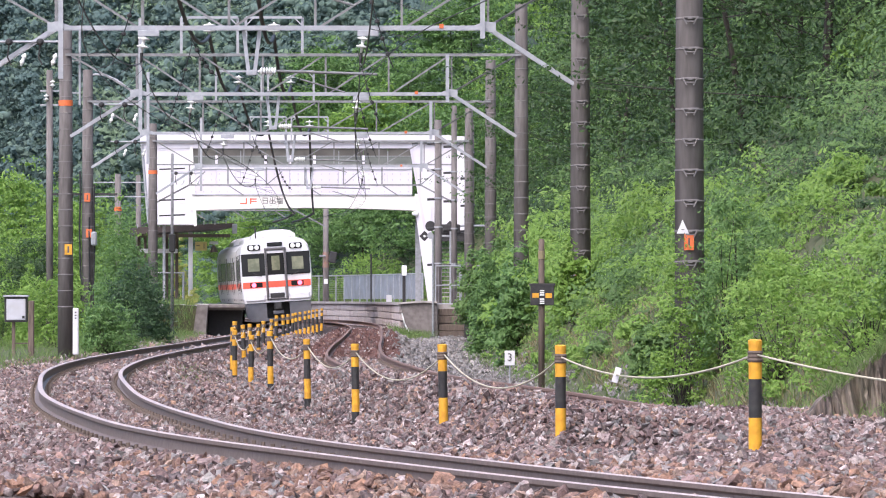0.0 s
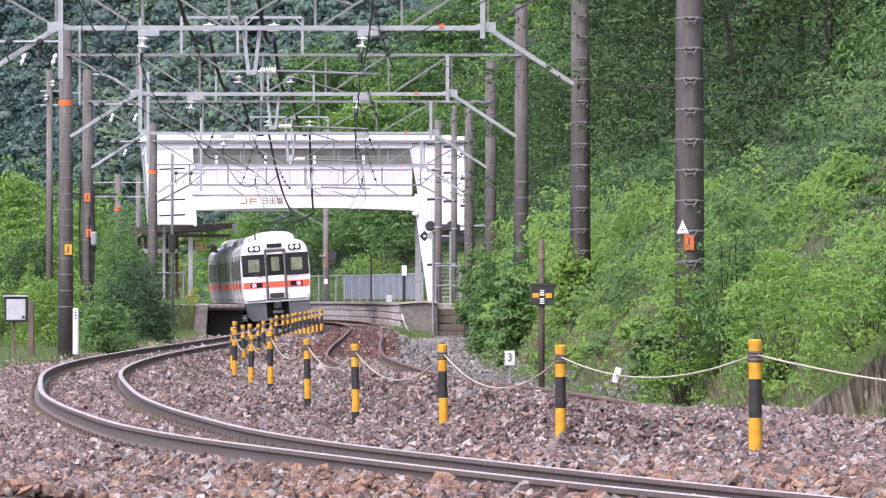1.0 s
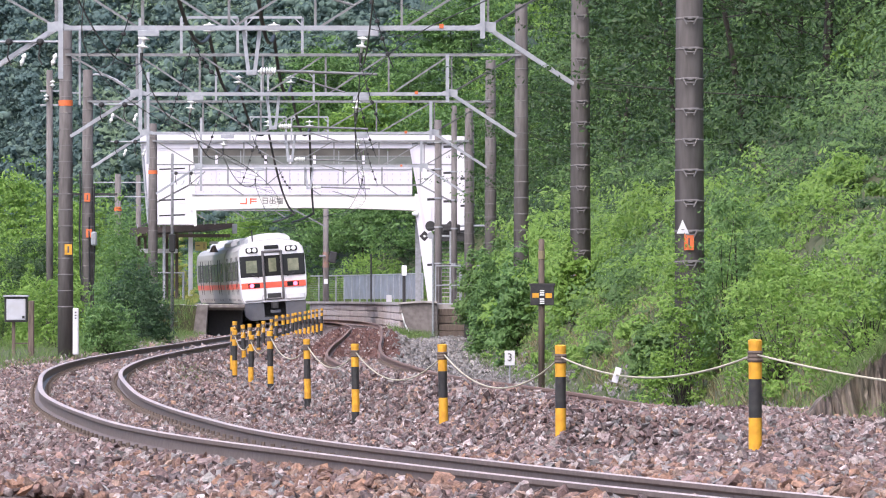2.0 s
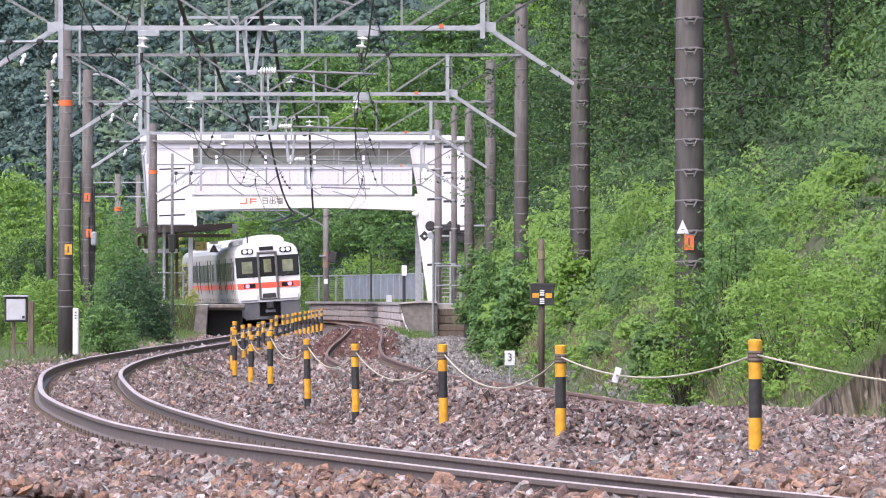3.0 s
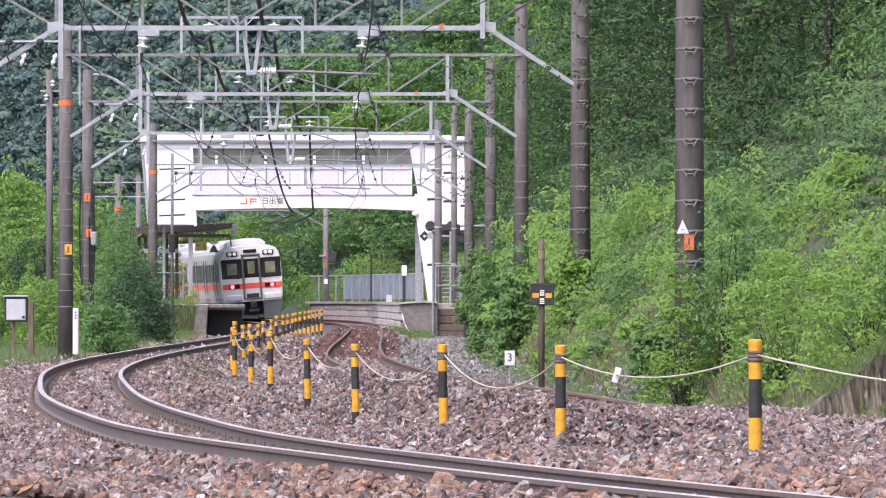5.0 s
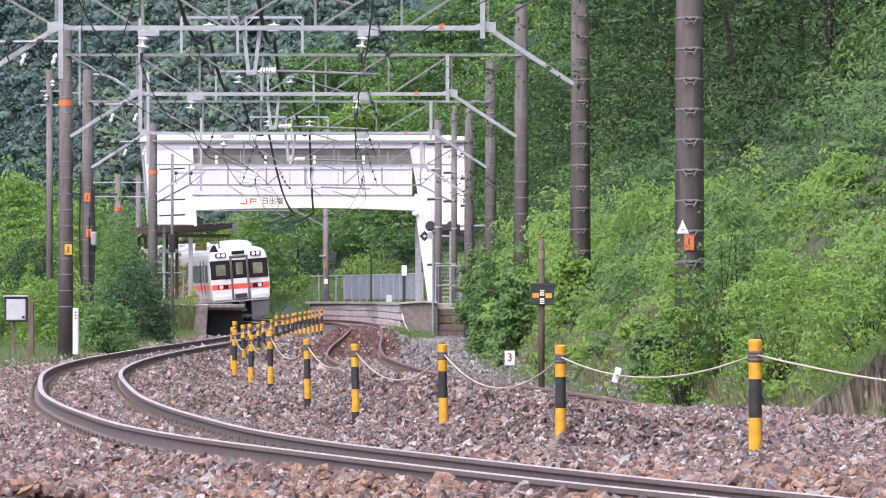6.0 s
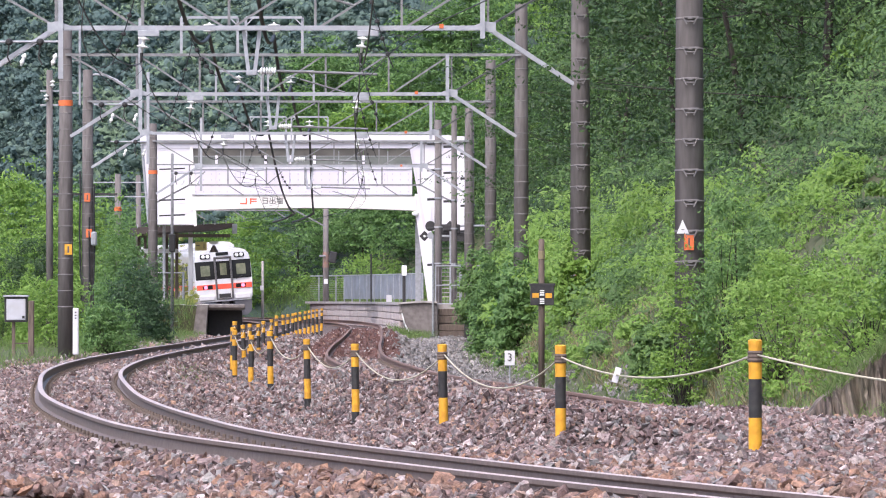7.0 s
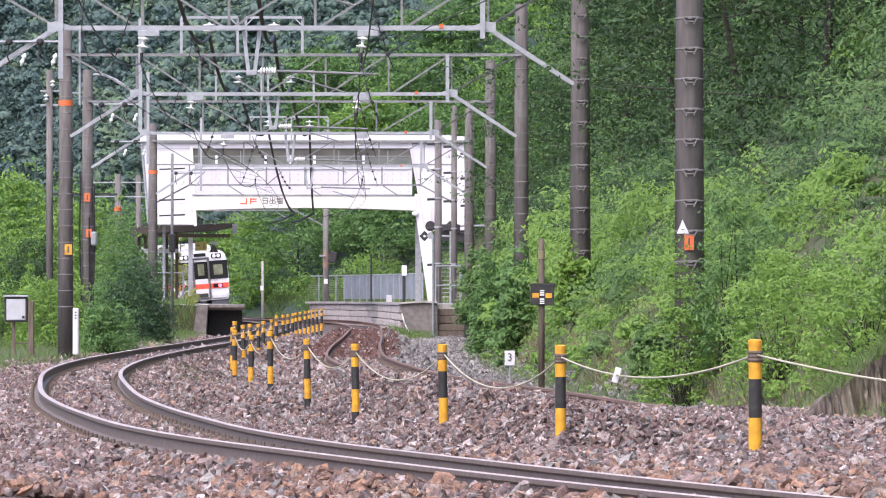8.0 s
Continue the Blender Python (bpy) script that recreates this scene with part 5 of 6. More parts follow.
        plate("bumper_pad", sgn * 0.50, sgn * 1.34, 0.98, 1.28, M["maskwhite"], 0.07, 0.12, 0.05)
        part("skirt", prism(B(), [(sgn * 0.48, 0.90), (sgn * 1.38, 0.90), (sgn * 1.34, 0.35), (sgn * 1.10, 0.14), (sgn * 0.48, 0.14)], F + 0.05, F + 0.9), M["skirt"], car)
    part("snow_plough", prism(B(), [(-1.12, 0.14), (1.12, 0.14), (1.05, 0.26), (-1.05, 0.26)], F + 0.02, F + 0.6), M["skirt"], car)
    d = plate("gangway_door", -0.36, 0.36, 1.05, 3.10, M["maskwhite"], 0.03, 0.06, 0.03, lean=False)
    plate("door_glass", -0.35, 0.35, 2.05, 2.98, M["glass"], 0.038, 0.03, 0.02, d, lean=False)
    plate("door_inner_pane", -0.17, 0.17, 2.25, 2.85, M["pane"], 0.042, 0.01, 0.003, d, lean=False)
    plate("door_stripe", -0.36, 0.36, 1.54, 1.80, M["stripe"], 0.036, 0.02, 0.002, d, lean=False)
    plate("door_step", -0.30, 0.30, 1.08, 1.30, M["dark"], 0.06, 0.06, 0.02, d, lean=False)
    fr = [(-0.455, 1.02, -0.36, 3.20), (0.36, 1.02, 0.455, 3.20), (-0.36, 3.09, 0.36, 3.20), (-0.36, 1.02, 0.36, 1.09)]
    for x0, z0, x1, z1 in fr:
        plate("door_frame", x0, x1, z0, z1, M["doorgrey"], 0.09, 0.30, 0.03, d, lean=False)
    plate("destination_sign", -0.32, 0.32, 3.26, 3.42, M["glass"], 0.05, 0.10, 0.02)
    part("coupler", box(B(), (-0.16, F - 0.30, 0.60), (0.16, F + 0.4, 0.92), 0.04), M["black"], car)
    part("coupler_box", box(B(), (-0.50, F + 0.70, 0.25), (0.50, F + 0.88, 0.92), 0.02), M["black"], car)
    part("buffer_plate", box(B(), (-0.22, F - 0.22, 0.42), (0.22, F - 0.05, 0.56), 0.02), M["skirt"], car)
    part("aerial", tube(B(), (-0.75, -L + 1.6, 3.6), (-0.75, -L + 1.6, 4.15), 0.03), M["dark"], car)
    return car


rear_car, lead_car = build_car(True), build_car(False)


# ---- ballast stones ----
RNG = np.random.default_rng(7)


def turn_matrices(n):
    q = RNG.normal(size=(n, 4))
    q /= np.linalg.norm(q, axis=1)[:, None]
    w, x, y, z = q.T
    return np.stack((np.stack((1 - 2 * (y * y + z * z), 2 * (x * y - z * w), 2 * (x * z + y * w)), -1),
                     np.stack((2 * (x * y + z * w), 1 - 2 * (x * x + z * z), 2 * (y * z - x * w)), -1),
                     np.stack((2 * (x * z - y * w), 2 * (y * z + x * w), 1 - 2 * (x * x + y * y)), -1)), 1)


CORNERS = np.array([(1, 0, 0), (-1, 0, 0), (0, 1, 0), (0, -1, 0), (0, 0, 1), (0, 0, -1)], float)
SIDES = np.array([(0, 2, 4), (2, 1, 4), (1, 3, 4), (3, 0, 4), (2, 0, 5), (1, 2, 5), (3, 1, 5), (0, 3, 5)])
CUBE = np.array([(x, y, z) for x in (-1, 1) for y in (-1, 1) for z in (-1, 1)], float) * 0.62
CUBE_SIDES = np.array([(0, 1, 3), (0, 3, 2), (4, 6, 7), (4, 7, 5), (0, 4, 5), (0, 5, 1), (2, 3, 7), (2, 7, 6), (0, 2, 6), (0, 6, 4), (1, 5, 7), (1, 7, 3)])


def split_octahedron():
    """The eight-sided corner shape with every edge halved: 18 corners, 32 sides."""
    v, f, mids = [tuple(c) for c in CORNERS], [], {}

    def mid(i, j):
        key = (min(i, j), max(i, j))
        if key not in mids:
            q = (np.array(v[i]) + np.array(v[j])) / 2
            v.append(tuple(q / np.linalg.norm(q) * 0.93))
            mids[key] = len(v) - 1
        return mids[key]
    for i, j, k in SIDES:
        a, c, e = mid(i, j), mid(j, k), mid(k, i)
        f += [(i, a, e), (a, j, c), (e, c, k), (a, c, e)]
    return np.array(v), np.array(f)


CHIP, CHIP_SIDES = split_octahedron()


def stones(name, label, spots, size, mat):
    """Broken stones with uneven facets: rough chips close by, blocks and simpler ones further off."""
    y = spots[:, 1]
    vs, fs, start = [], [], 0
    for sel, corners, sides, wobble in ((y < 39.5, CHIP, CHIP_SIDES, 0.27), ((y >= 39.5) & (y < 56), CUBE, CUBE_SIDES, 0.34), (y >= 56, CORNERS, SIDES, 0.30)):
        n, k = int(sel.sum()), len(corners)
        ext = size[sel][:, None] * RNG.uniform(0.6, 1.5, (n, 3)) * np.array((1.15, 1.15, 0.62))
        v = (corners[None] + RNG.uniform(-wobble, wobble, (n, k, 3))) * ext[:, None]
        v = np.einsum("nij,nkj->nki", turn_matrices(n), v) + spots[sel][:, None]
        vs.append(v.reshape(-1, 3))
        fs.append((sides[None] + k * np.arange(n)[:, None, None]).reshape(-1, 3) + start)
        start += n * k
    ob = new(name, arrays(name, np.concatenate(vs), np.concatenate(fs), mat))
    return tagged(ob, label, "ballast", kind="stuff")


def build_ballast():
    got = []
    for y0, y1, per, lo, hi in ((31, 46, 410, 0.020, 0.041), (46, 64, 250, 0.022, 0.040), (64, 90, 130, 0.026, 0.043), (90, 135, 46, 0.036, 0.056), (135, 240, 9, 0.05, 0.08)):
        half = 0.08 * y1 + 0.3
        n = int(per * (y1 - y0) * 2 * half)
        y = RNG.uniform(y0, y1, n)
        x = RNG.uniform(-half, half, n)
        keep = (x > track1(y) - 3.4 + 0.6 * fbm(x, y, 3) - 0.15 * np.clip(80 - y, 0, 80)) & (x < hillfoot(y) + 0.15 + 0.25 * fbm(x, y, 2)) & (np.abs(x) < 0.077 * y + 0.3)
        for f, low in ((track1, 0), (track2, 55)):
            d = np.abs(np.abs(x - f(y)) / np.sqrt(1 + slope_of(f, y) ** 2) - 0.566)
            keep &= (d > 0.10) | (y < low)
        x, y = x[keep], y[keep]
        size = RNG.uniform(lo, hi, len(x)) * np.where(RNG.random(len(x)) < np.where(y < 44, 0.12, 0.04), 1.4, 1.0)
        got.append(np.stack((x, y, ground_height(x, y) + RNG.uniform(-0.010, 0.046, len(x)), size), -1))
    g = np.concatenate(got)
    x, y = g[:, 0], g[:, 1]
    grey = ((x > track2(y) + 0.8 + 0.3 * fbm(x, y, 1.5)) & (y > 62)) | (np.abs(x - postline(y)) < 0.5 + 0.6 * fbm(x, y, 4.0)) & (y > 84) & (RNG.random(len(x)) < 0.2)
    grey |= RNG.random(len(x)) < 0.07
    y = RNG.uniform(125, 236, 14000)
    x = track2(y) + RNG.uniform(-1.4, 1.0, len(y))
    away = np.abs(np.abs(x - track2(y)) - 0.566) > 0.12
    x, y = x[away], y[away]
    stones("rusty_ballast", "dark rust-stained ballast stones", np.stack((x, y, ground_height(x, y) + RNG.uniform(0, 0.03, len(x))), -1), RNG.uniform(0.05, 0.085, len(x)), M["rust_stone"])
    warm = ~grey & (g[:, 1] < 47) & (RNG.random(len(g)) < 0.5 + 0.5 * fbm(g[:, 0], g[:, 1], 1.3, 4.0) - 0.06 * np.clip(g[:, 1] - 38, 0, 9))
    stones("ballast", "brown and reddish broken ballast stones", g[~grey & ~warm, :3], g[~grey & ~warm, 3], M["stone"])
    stones("warm_ballast", "rust orange broken ballast stones", g[warm, :3], g[warm, 3], M["warm_stone"])
    stones("grey_ballast", "grey fresh broken ballast stones", g[grey, :3], g[grey, 3], M["grey_stone"])


build_ballast()


# ---- plants ----
def leaf_mesh(name, spots, facing, size, mat, slim=0.5):
    """Folded pointed leaves, four corners each, that face roughly along facing."""
    n = len(spots)
    nrm = facing + RNG.normal(size=(n, 3)) * 0.42
    nrm /= np.linalg.norm(nrm, axis=1)[:, None] + 1e-9
    ax = RNG.normal(size=(n, 3)) + np.array((0, 0, -0.5))
    ax -= nrm * np.sum(ax * nrm, 1)[:, None]
    ax /= np.linalg.norm(ax, axis=1)[:, None] + 1e-9
    sd = np.cross(nrm, ax)
    s = size[:, None] * RNG.uniform(0.7, 1.3, (n, 1))
    mid = spots - nrm * s * 0.12
    v = np.stack((spots - ax * s, mid + sd * s * slim + ax * s * 0.1, spots + ax * s, mid - sd * s * slim + ax * s * 0.1), 1)
    i = 4 * np.arange(n)[:, None]
    f = np.concatenate((i + np.array([[0, 1, 2]]), i + np.array([[0, 2, 3]])), 1).reshape(-1, 3)
    return arrays(name, v.reshape(-1, 3), f, mat)


def clump_points(centres, radii, per, flat=0.7, shell=0.55):
    """Leaves on the upper shells of rounded clumps."""
    k = np.repeat(np.arange(len(centres)), per)
    d = RNG.normal(size=(len(k), 3))
    d[:, 2] = np.abs(d[:, 2]) * 1.1 - 0.35
    d /= np.linalg.norm(d, axis=1)[:, None]
    r = radii[k][:, None] * RNG.uniform(shell, 1.08, (len(k), 1))
    return centres[k] + d * r * np.array((1, 1, flat)), d + np.array((0, -0.25, 0.5)), k


def blades(name, label, x, y, z, height, mat, lean=0.35):
    n = len(x)
    a = RNG.uniform(0, 2 * math.pi, n)
    w = height * RNG.uniform(0.012, 0.028, n) + 0.002
    base = np.stack((x, y, z), -1)
    side = np.stack((np.cos(a), np.sin(a) * 0.3, 0 * a), -1) * w[:, None]
    bend = RNG.normal(size=(n, 3)) * np.array((1, 1, 0)) * lean
    mid = base + (bend * 0.35 + np.array((0, 0, 0.6))) * height[:, None]
    tip = base + (bend + np.array((0, 0, 1.0))) * height[:, None]
    v = np.stack((base - side, base + side, mid + side * 0.7, tip, mid - side * 0.7), 1)
    i = 5 * np.arange(n)[:, None]
    f = np.concatenate((i + np.array([[0, 1, 2]]), i + np.array([[0, 2, 4]]), i + np.array([[4, 2, 3]])), 1).reshape(-1, 3)
    return tagged(new(name, arrays(name, v.reshape(-1, 3), f, mat)), label, "grass", kind="stuff")


def build_hillside():
    kinds = {"leaf": [], "light_leaf": [], "dark_shade_leaf": []}
    for y0, y1, n, deep, rlo, rhi, sub, per, size in ((51, 88, 190, 6.0, 0.22, 0.62, 22, 34, 0.036), (84, 140, 260, 9.0, 0.35, 0.95, 20, 28, 0.050), (138, 235, 120, 13, 0.7, 1.6, 18, 26, 0.088), (230, 322, 80, 18, 1.0, 2.2, 18, 28, 0.12), (284, 332, 70, 9, 0.6, 1.3, 18, 26, 0.09), (316, 378, 100, 12, 0.7, 1.7, 18, 28, 0.095)):
        # big rounded masses, each a heap of leafy clumps
        y = RNG.uniform(y0, y1, n)
        d = 0.15 + RNG.uniform(0.0, 1, n) ** 0.9 * deep
        x = hillfoot(y) + d * np.sqrt(1 + slope_of(hillfoot, y) ** 2)
        r = RNG.uniform(rlo, rhi, n) * np.clip(d / 0.8, 0.45, 1) * np.where(d > 2.3, 1.3, 1.0)
        z = ground_height(x, y) + r * RNG.uniform(-0.1, 0.35, n)
        mass = np.repeat(np.arange(n), sub)
        dirs = RNG.normal(size=(n * sub, 3))
        dirs[:, 2] = np.abs(dirs[:, 2])
        dirs /= np.linalg.norm(dirs, axis=1)[:, None]
        c = np.stack((x, y, z), -1)[mass] + dirs * (r[mass] * RNG.uniform(0.5, 1.0, n * sub))[:, None] * np.array((1, 1, 0.95))
        # higher masses lean to the darker leaf, putting slope shade into colour
        patch = fbm(x, y, 2.0, 0.6) * 0.8 + RNG.normal(size=n) * 0.30 + np.where(d < 2.7, 0.62, -0.62)
        which = np.where(patch > 0.30, 2, np.where(patch < -0.40, 1, 0))
        fine = RNG.uniform(0.75, 1.15, n)
        # a low carpet between them
        m = n * 11
        yc = RNG.uniform(y0, y1, m)
        dc = RNG.uniform(0.0, 1, m) * deep
        xc = hillfoot(yc) + dc * np.sqrt(1 + slope_of(hillfoot, yc) ** 2)
        rc = RNG.uniform(0.3, 0.7, m) * rlo * np.clip(dc / 0.6, 0.4, 1)
        cc = np.stack((xc, yc, ground_height(xc, yc) + rc * 0.4), -1)
        # carpet higher up takes the darker leaf as shade between the masses
        wc = np.where((fbm(xc, yc, 1.4, 2.0) > 0.25) & (dc < 3.5) | (dc < 2.2) & (RNG.random(m) < 0.75), 2, np.where((dc > 2.3) | (fbm(xc, yc, 1.9, 5.0) > 0.15), 1, 0))
        centres = np.concatenate((c, cc))
        radii = np.concatenate((r[mass] * RNG.uniform(0.22, 0.42, n * sub), rc))
        kind = np.concatenate((which[mass], wc))
        leafsize = np.concatenate((fine[mass], np.full(m, 0.85))) * size
        clear = ~((centres[:, 0] < -0.0215 * centres[:, 1]) & (centres[:, 2] > 0.026 * centres[:, 1]) & (centres[:, 1] > 230)) & ~((centres[:, 1] < 57.4) & (centres[:, 0] > 3.5) & (centres[:, 0] < 5.3) & (centres[:, 2] < 0.9))
        for k, key in enumerate(("leaf", "dark_shade_leaf", "light_leaf")):
            sel = (kind == k) & clear
            p, face, kk = clump_points(centres[sel], radii[sel], per, 0.8, 0.35)
            kinds[key].append((p, face + np.array((-0.4, -0.3, 0.2)), leafsize[sel][kk] * RNG.uniform(0.7, 1.3, len(p))))
    # flat sprays of leaves, lit tops by brighter colour, above hollows shaded by darker colour
    n = 1300
    y = RNG.uniform(62, 150, n)
    d = RNG.uniform(2.0, 8.0, n)
    x = hillfoot(y) + d * np.sqrt(1 + slope_of(hillfoot, y) ** 2)
    patch = fbm(x, y, 2.4, 1.2) > 0.12
    x, y = x[patch], y[patch]
    n = len(x)
    c = np.stack((x, y, ground_height(x, y) + RNG.uniform(0.25, 1.0, n)), -1)
    p, face, _ = clump_points(c, RNG.uniform(0.22, 0.55, n) * (y / 95) ** 0.5, 46, 0.22, 0.1)
    kinds["leaf"].append((p - np.array((0.35, 0.1, 0)) * RNG.random((len(p), 1)) ** 2 * 0.4, face * 0.3 + np.array((-0.35, -0.35, 0.75)), np.full(len(p), 0.045)))
    names = {"leaf": "undergrowth", "light_leaf": "fresh_undergrowth", "dark_shade_leaf": "dark_undergrowth"}
    for key, got in kinds.items():
        p, fc, s = (np.concatenate([g[i] for g in got]) for i in range(3))
        tagged(new(names[key], leaf_mesh(names[key], p, fc, s, M[key], 0.42)), "dense green leafy undergrowth on the hillside", "undergrowth", kind="stuff")
    n = 16000
    y = 55 + 145 * RNG.random(n) ** 1.4
    x = hillfoot(y) + RNG.normal(size=n) * 0.25 + RNG.random(n) ** 2 * 2.2
    blades("slope_grass", "long green grass at the foot of the slope", x, y, ground_height(x, y) - 0.02, RNG.uniform(0.06, 0.26, n), M["grass"], 0.7)
    n = 7000
    y = 62 + 75 * RNG.random(n)
    x = hillfoot(y) + 0.1 + np.abs(RNG.normal(size=n)) * 0.45
    keep = fbm(x, y, 2.5, 3.0) > -0.05
    x, y = x[keep], y[keep]
    blades("dry_grass", "dry straw coloured stalks at the slope foot", x, y, ground_height(x, y), RNG.uniform(0.06, 0.24, len(x)), M["dry_leaf"], 1.1)
    n = 16000
    y = 110 + 130 * RNG.random(n)
    x = track1(y) - 3.0 - RNG.random(n) ** 1.3 * 6
    blades("bank_grass", "green grass on the bank beside the track", x, y, ground_height(x, y) - 0.02, RNG.uniform(0.08, 0.30, n), M["grass"], 0.6)
    n = 2600
    y = np.concatenate((RNG.normal(112, 5, n // 2), RNG.normal(228, 3, n // 2)))
    x = np.concatenate((RNG.normal(-4.6, 0.35, n // 2), RNG.normal(-1.25, 0.35, n // 2)))
    blades("ballast_weeds", "low green weeds in the ballast", x, y, ground_height(x, y), np.where(y < 160, 0.09, 0.35) * RNG.uniform(0.5, 1.2, n), M["grass"], 0.6)
    n = 9000
    y = RNG.uniform(300, 352, n)
    x = hillfoot(y) - 0.6 + RNG.random(n) * 2.5
    blades("far_bank_grass", "rough green grass along the far bank", x, y, ground_height(x, y), RNG.uniform(0.3, 0.9, n), M["grass"], 0.5)
    n = 900
    e = float(edge1(240))
    y = RNG.uniform(239.2, 241, n)
    x = RNG.uniform(e - 4.2, e - 2.0, n)
    blades("end_bank_weeds", "pale weeds at the platform end", x, y, RNG.uniform(-0.4, 0.75, n), RNG.uniform(0.2, 0.55, n), M["grass"], 0.6)
    n = 3000
    y = RNG.uniform(245, 312, n)
    x = np.where(RNG.random(n) < 0.5, track2(y) + RNG.normal(4.6, 0.5, n), track1(y) - 3.6 - np.abs(RNG.normal(0, 0.7, n)))
    blades("platform_weeds", "weeds growing on the platforms", x, y, np.full(n, 0.84), RNG.uniform(0.08, 0.32, n), M["grass"])


build_hillside()


def branch_mesh(bm, p, d, length, r, depth, tips, rng):
    """A tapered, bending limb that forks; the ends are kept in tips."""
    segs = 3
    for s in range(segs):
        q = p + d * (length / segs)
        tube(bm, p, q, r * (1 - 0.15 * s), r * (1 - 0.15 * (s + 1)), 3, False)
        p = q
        if s:
            tips.append(p)
        d = (d + Vector((rng.uniform(-0.16, 0.16), rng.uniform(-0.16, 0.16), rng.uniform(-0.04, 0.10)))).normalized()
        if depth > 0 and s >= 1:
            for _ in range(2):
                a = rng.uniform(0, 2 * math.pi)
                nd = (d * 0.45 + Vector((math.cos(a), math.sin(a), rng.uniform(-0.1, 0.35)))).normalized()
                branch_mesh(bm, p, nd, length * rng.uniform(0.42, 0.62), r * 0.45, depth - 1, tips, rng)


def build_tree(name, label, height, spread, mat, leaf, per, seed, group, m, low=0.25):
    rng = random.Random(seed)
    t = thing(name, label, "tree", group, m)
    bm, tips = B(), []
    trunk_len = height * 0.8
    p, d = Vector((0, 0, -0.4)), Vector((rng.uniform(-0.1, 0.1), rng.uniform(-0.1, 0.1), 1)).normalized()
    r, n = height * 0.010, 8
    for s in range(n):
        q = p + d * (trunk_len / n)
        tube(bm, p, q, r * (1 - 0.09 * s), r * (1 - 0.09 * (s + 1)), 6, False)
        p = q
        d = (d + Vector((rng.uniform(-0.08, 0.08), rng.uniform(-0.08, 0.08), 0.05))).normalized()
        if s / n >= low:
            for _ in range(3):
                a = rng.uniform(0, 2 * math.pi)
                nd = Vector((math.cos(a), math.sin(a), rng.uniform(-0.05, 0.5))).normalized()
                branch_mesh(bm, p, nd, spread * rng.uniform(0.6, 1.0) * (1.1 - 0.6 * s / n), r * 0.14, 1, tips, rng)
    tips.append(p)
    part("trunk", bm, M["bark"], t, "brown trunk with forking limbs")
    c = np.array([tuple(v) for v in tips])
    c = np.concatenate((c, c + RNG.normal(size=c.shape) * spread * 0.16))
    k = 150
    a, q = RNG.uniform(0, 2 * math.pi, k), RNG.uniform(0.03, 0.5, k) * spread
    c = np.concatenate((c, np.stack((q * np.cos(a), q * np.sin(a), RNG.uniform(0.04, 0.85, k) * height), -1)))
    rad = RNG.uniform(0.10, 0.24, len(c)) * spread
    pts, face, _ = clump_points(c, rad, per, 0.36, 0.15)
    ob = new("crown", leaf_mesh("crown", pts, face, np.full(len(pts), leaf) * RNG.uniform(0.7, 1.3, len(pts)), M[mat], 0.5))
    ob.parent = t
    return t


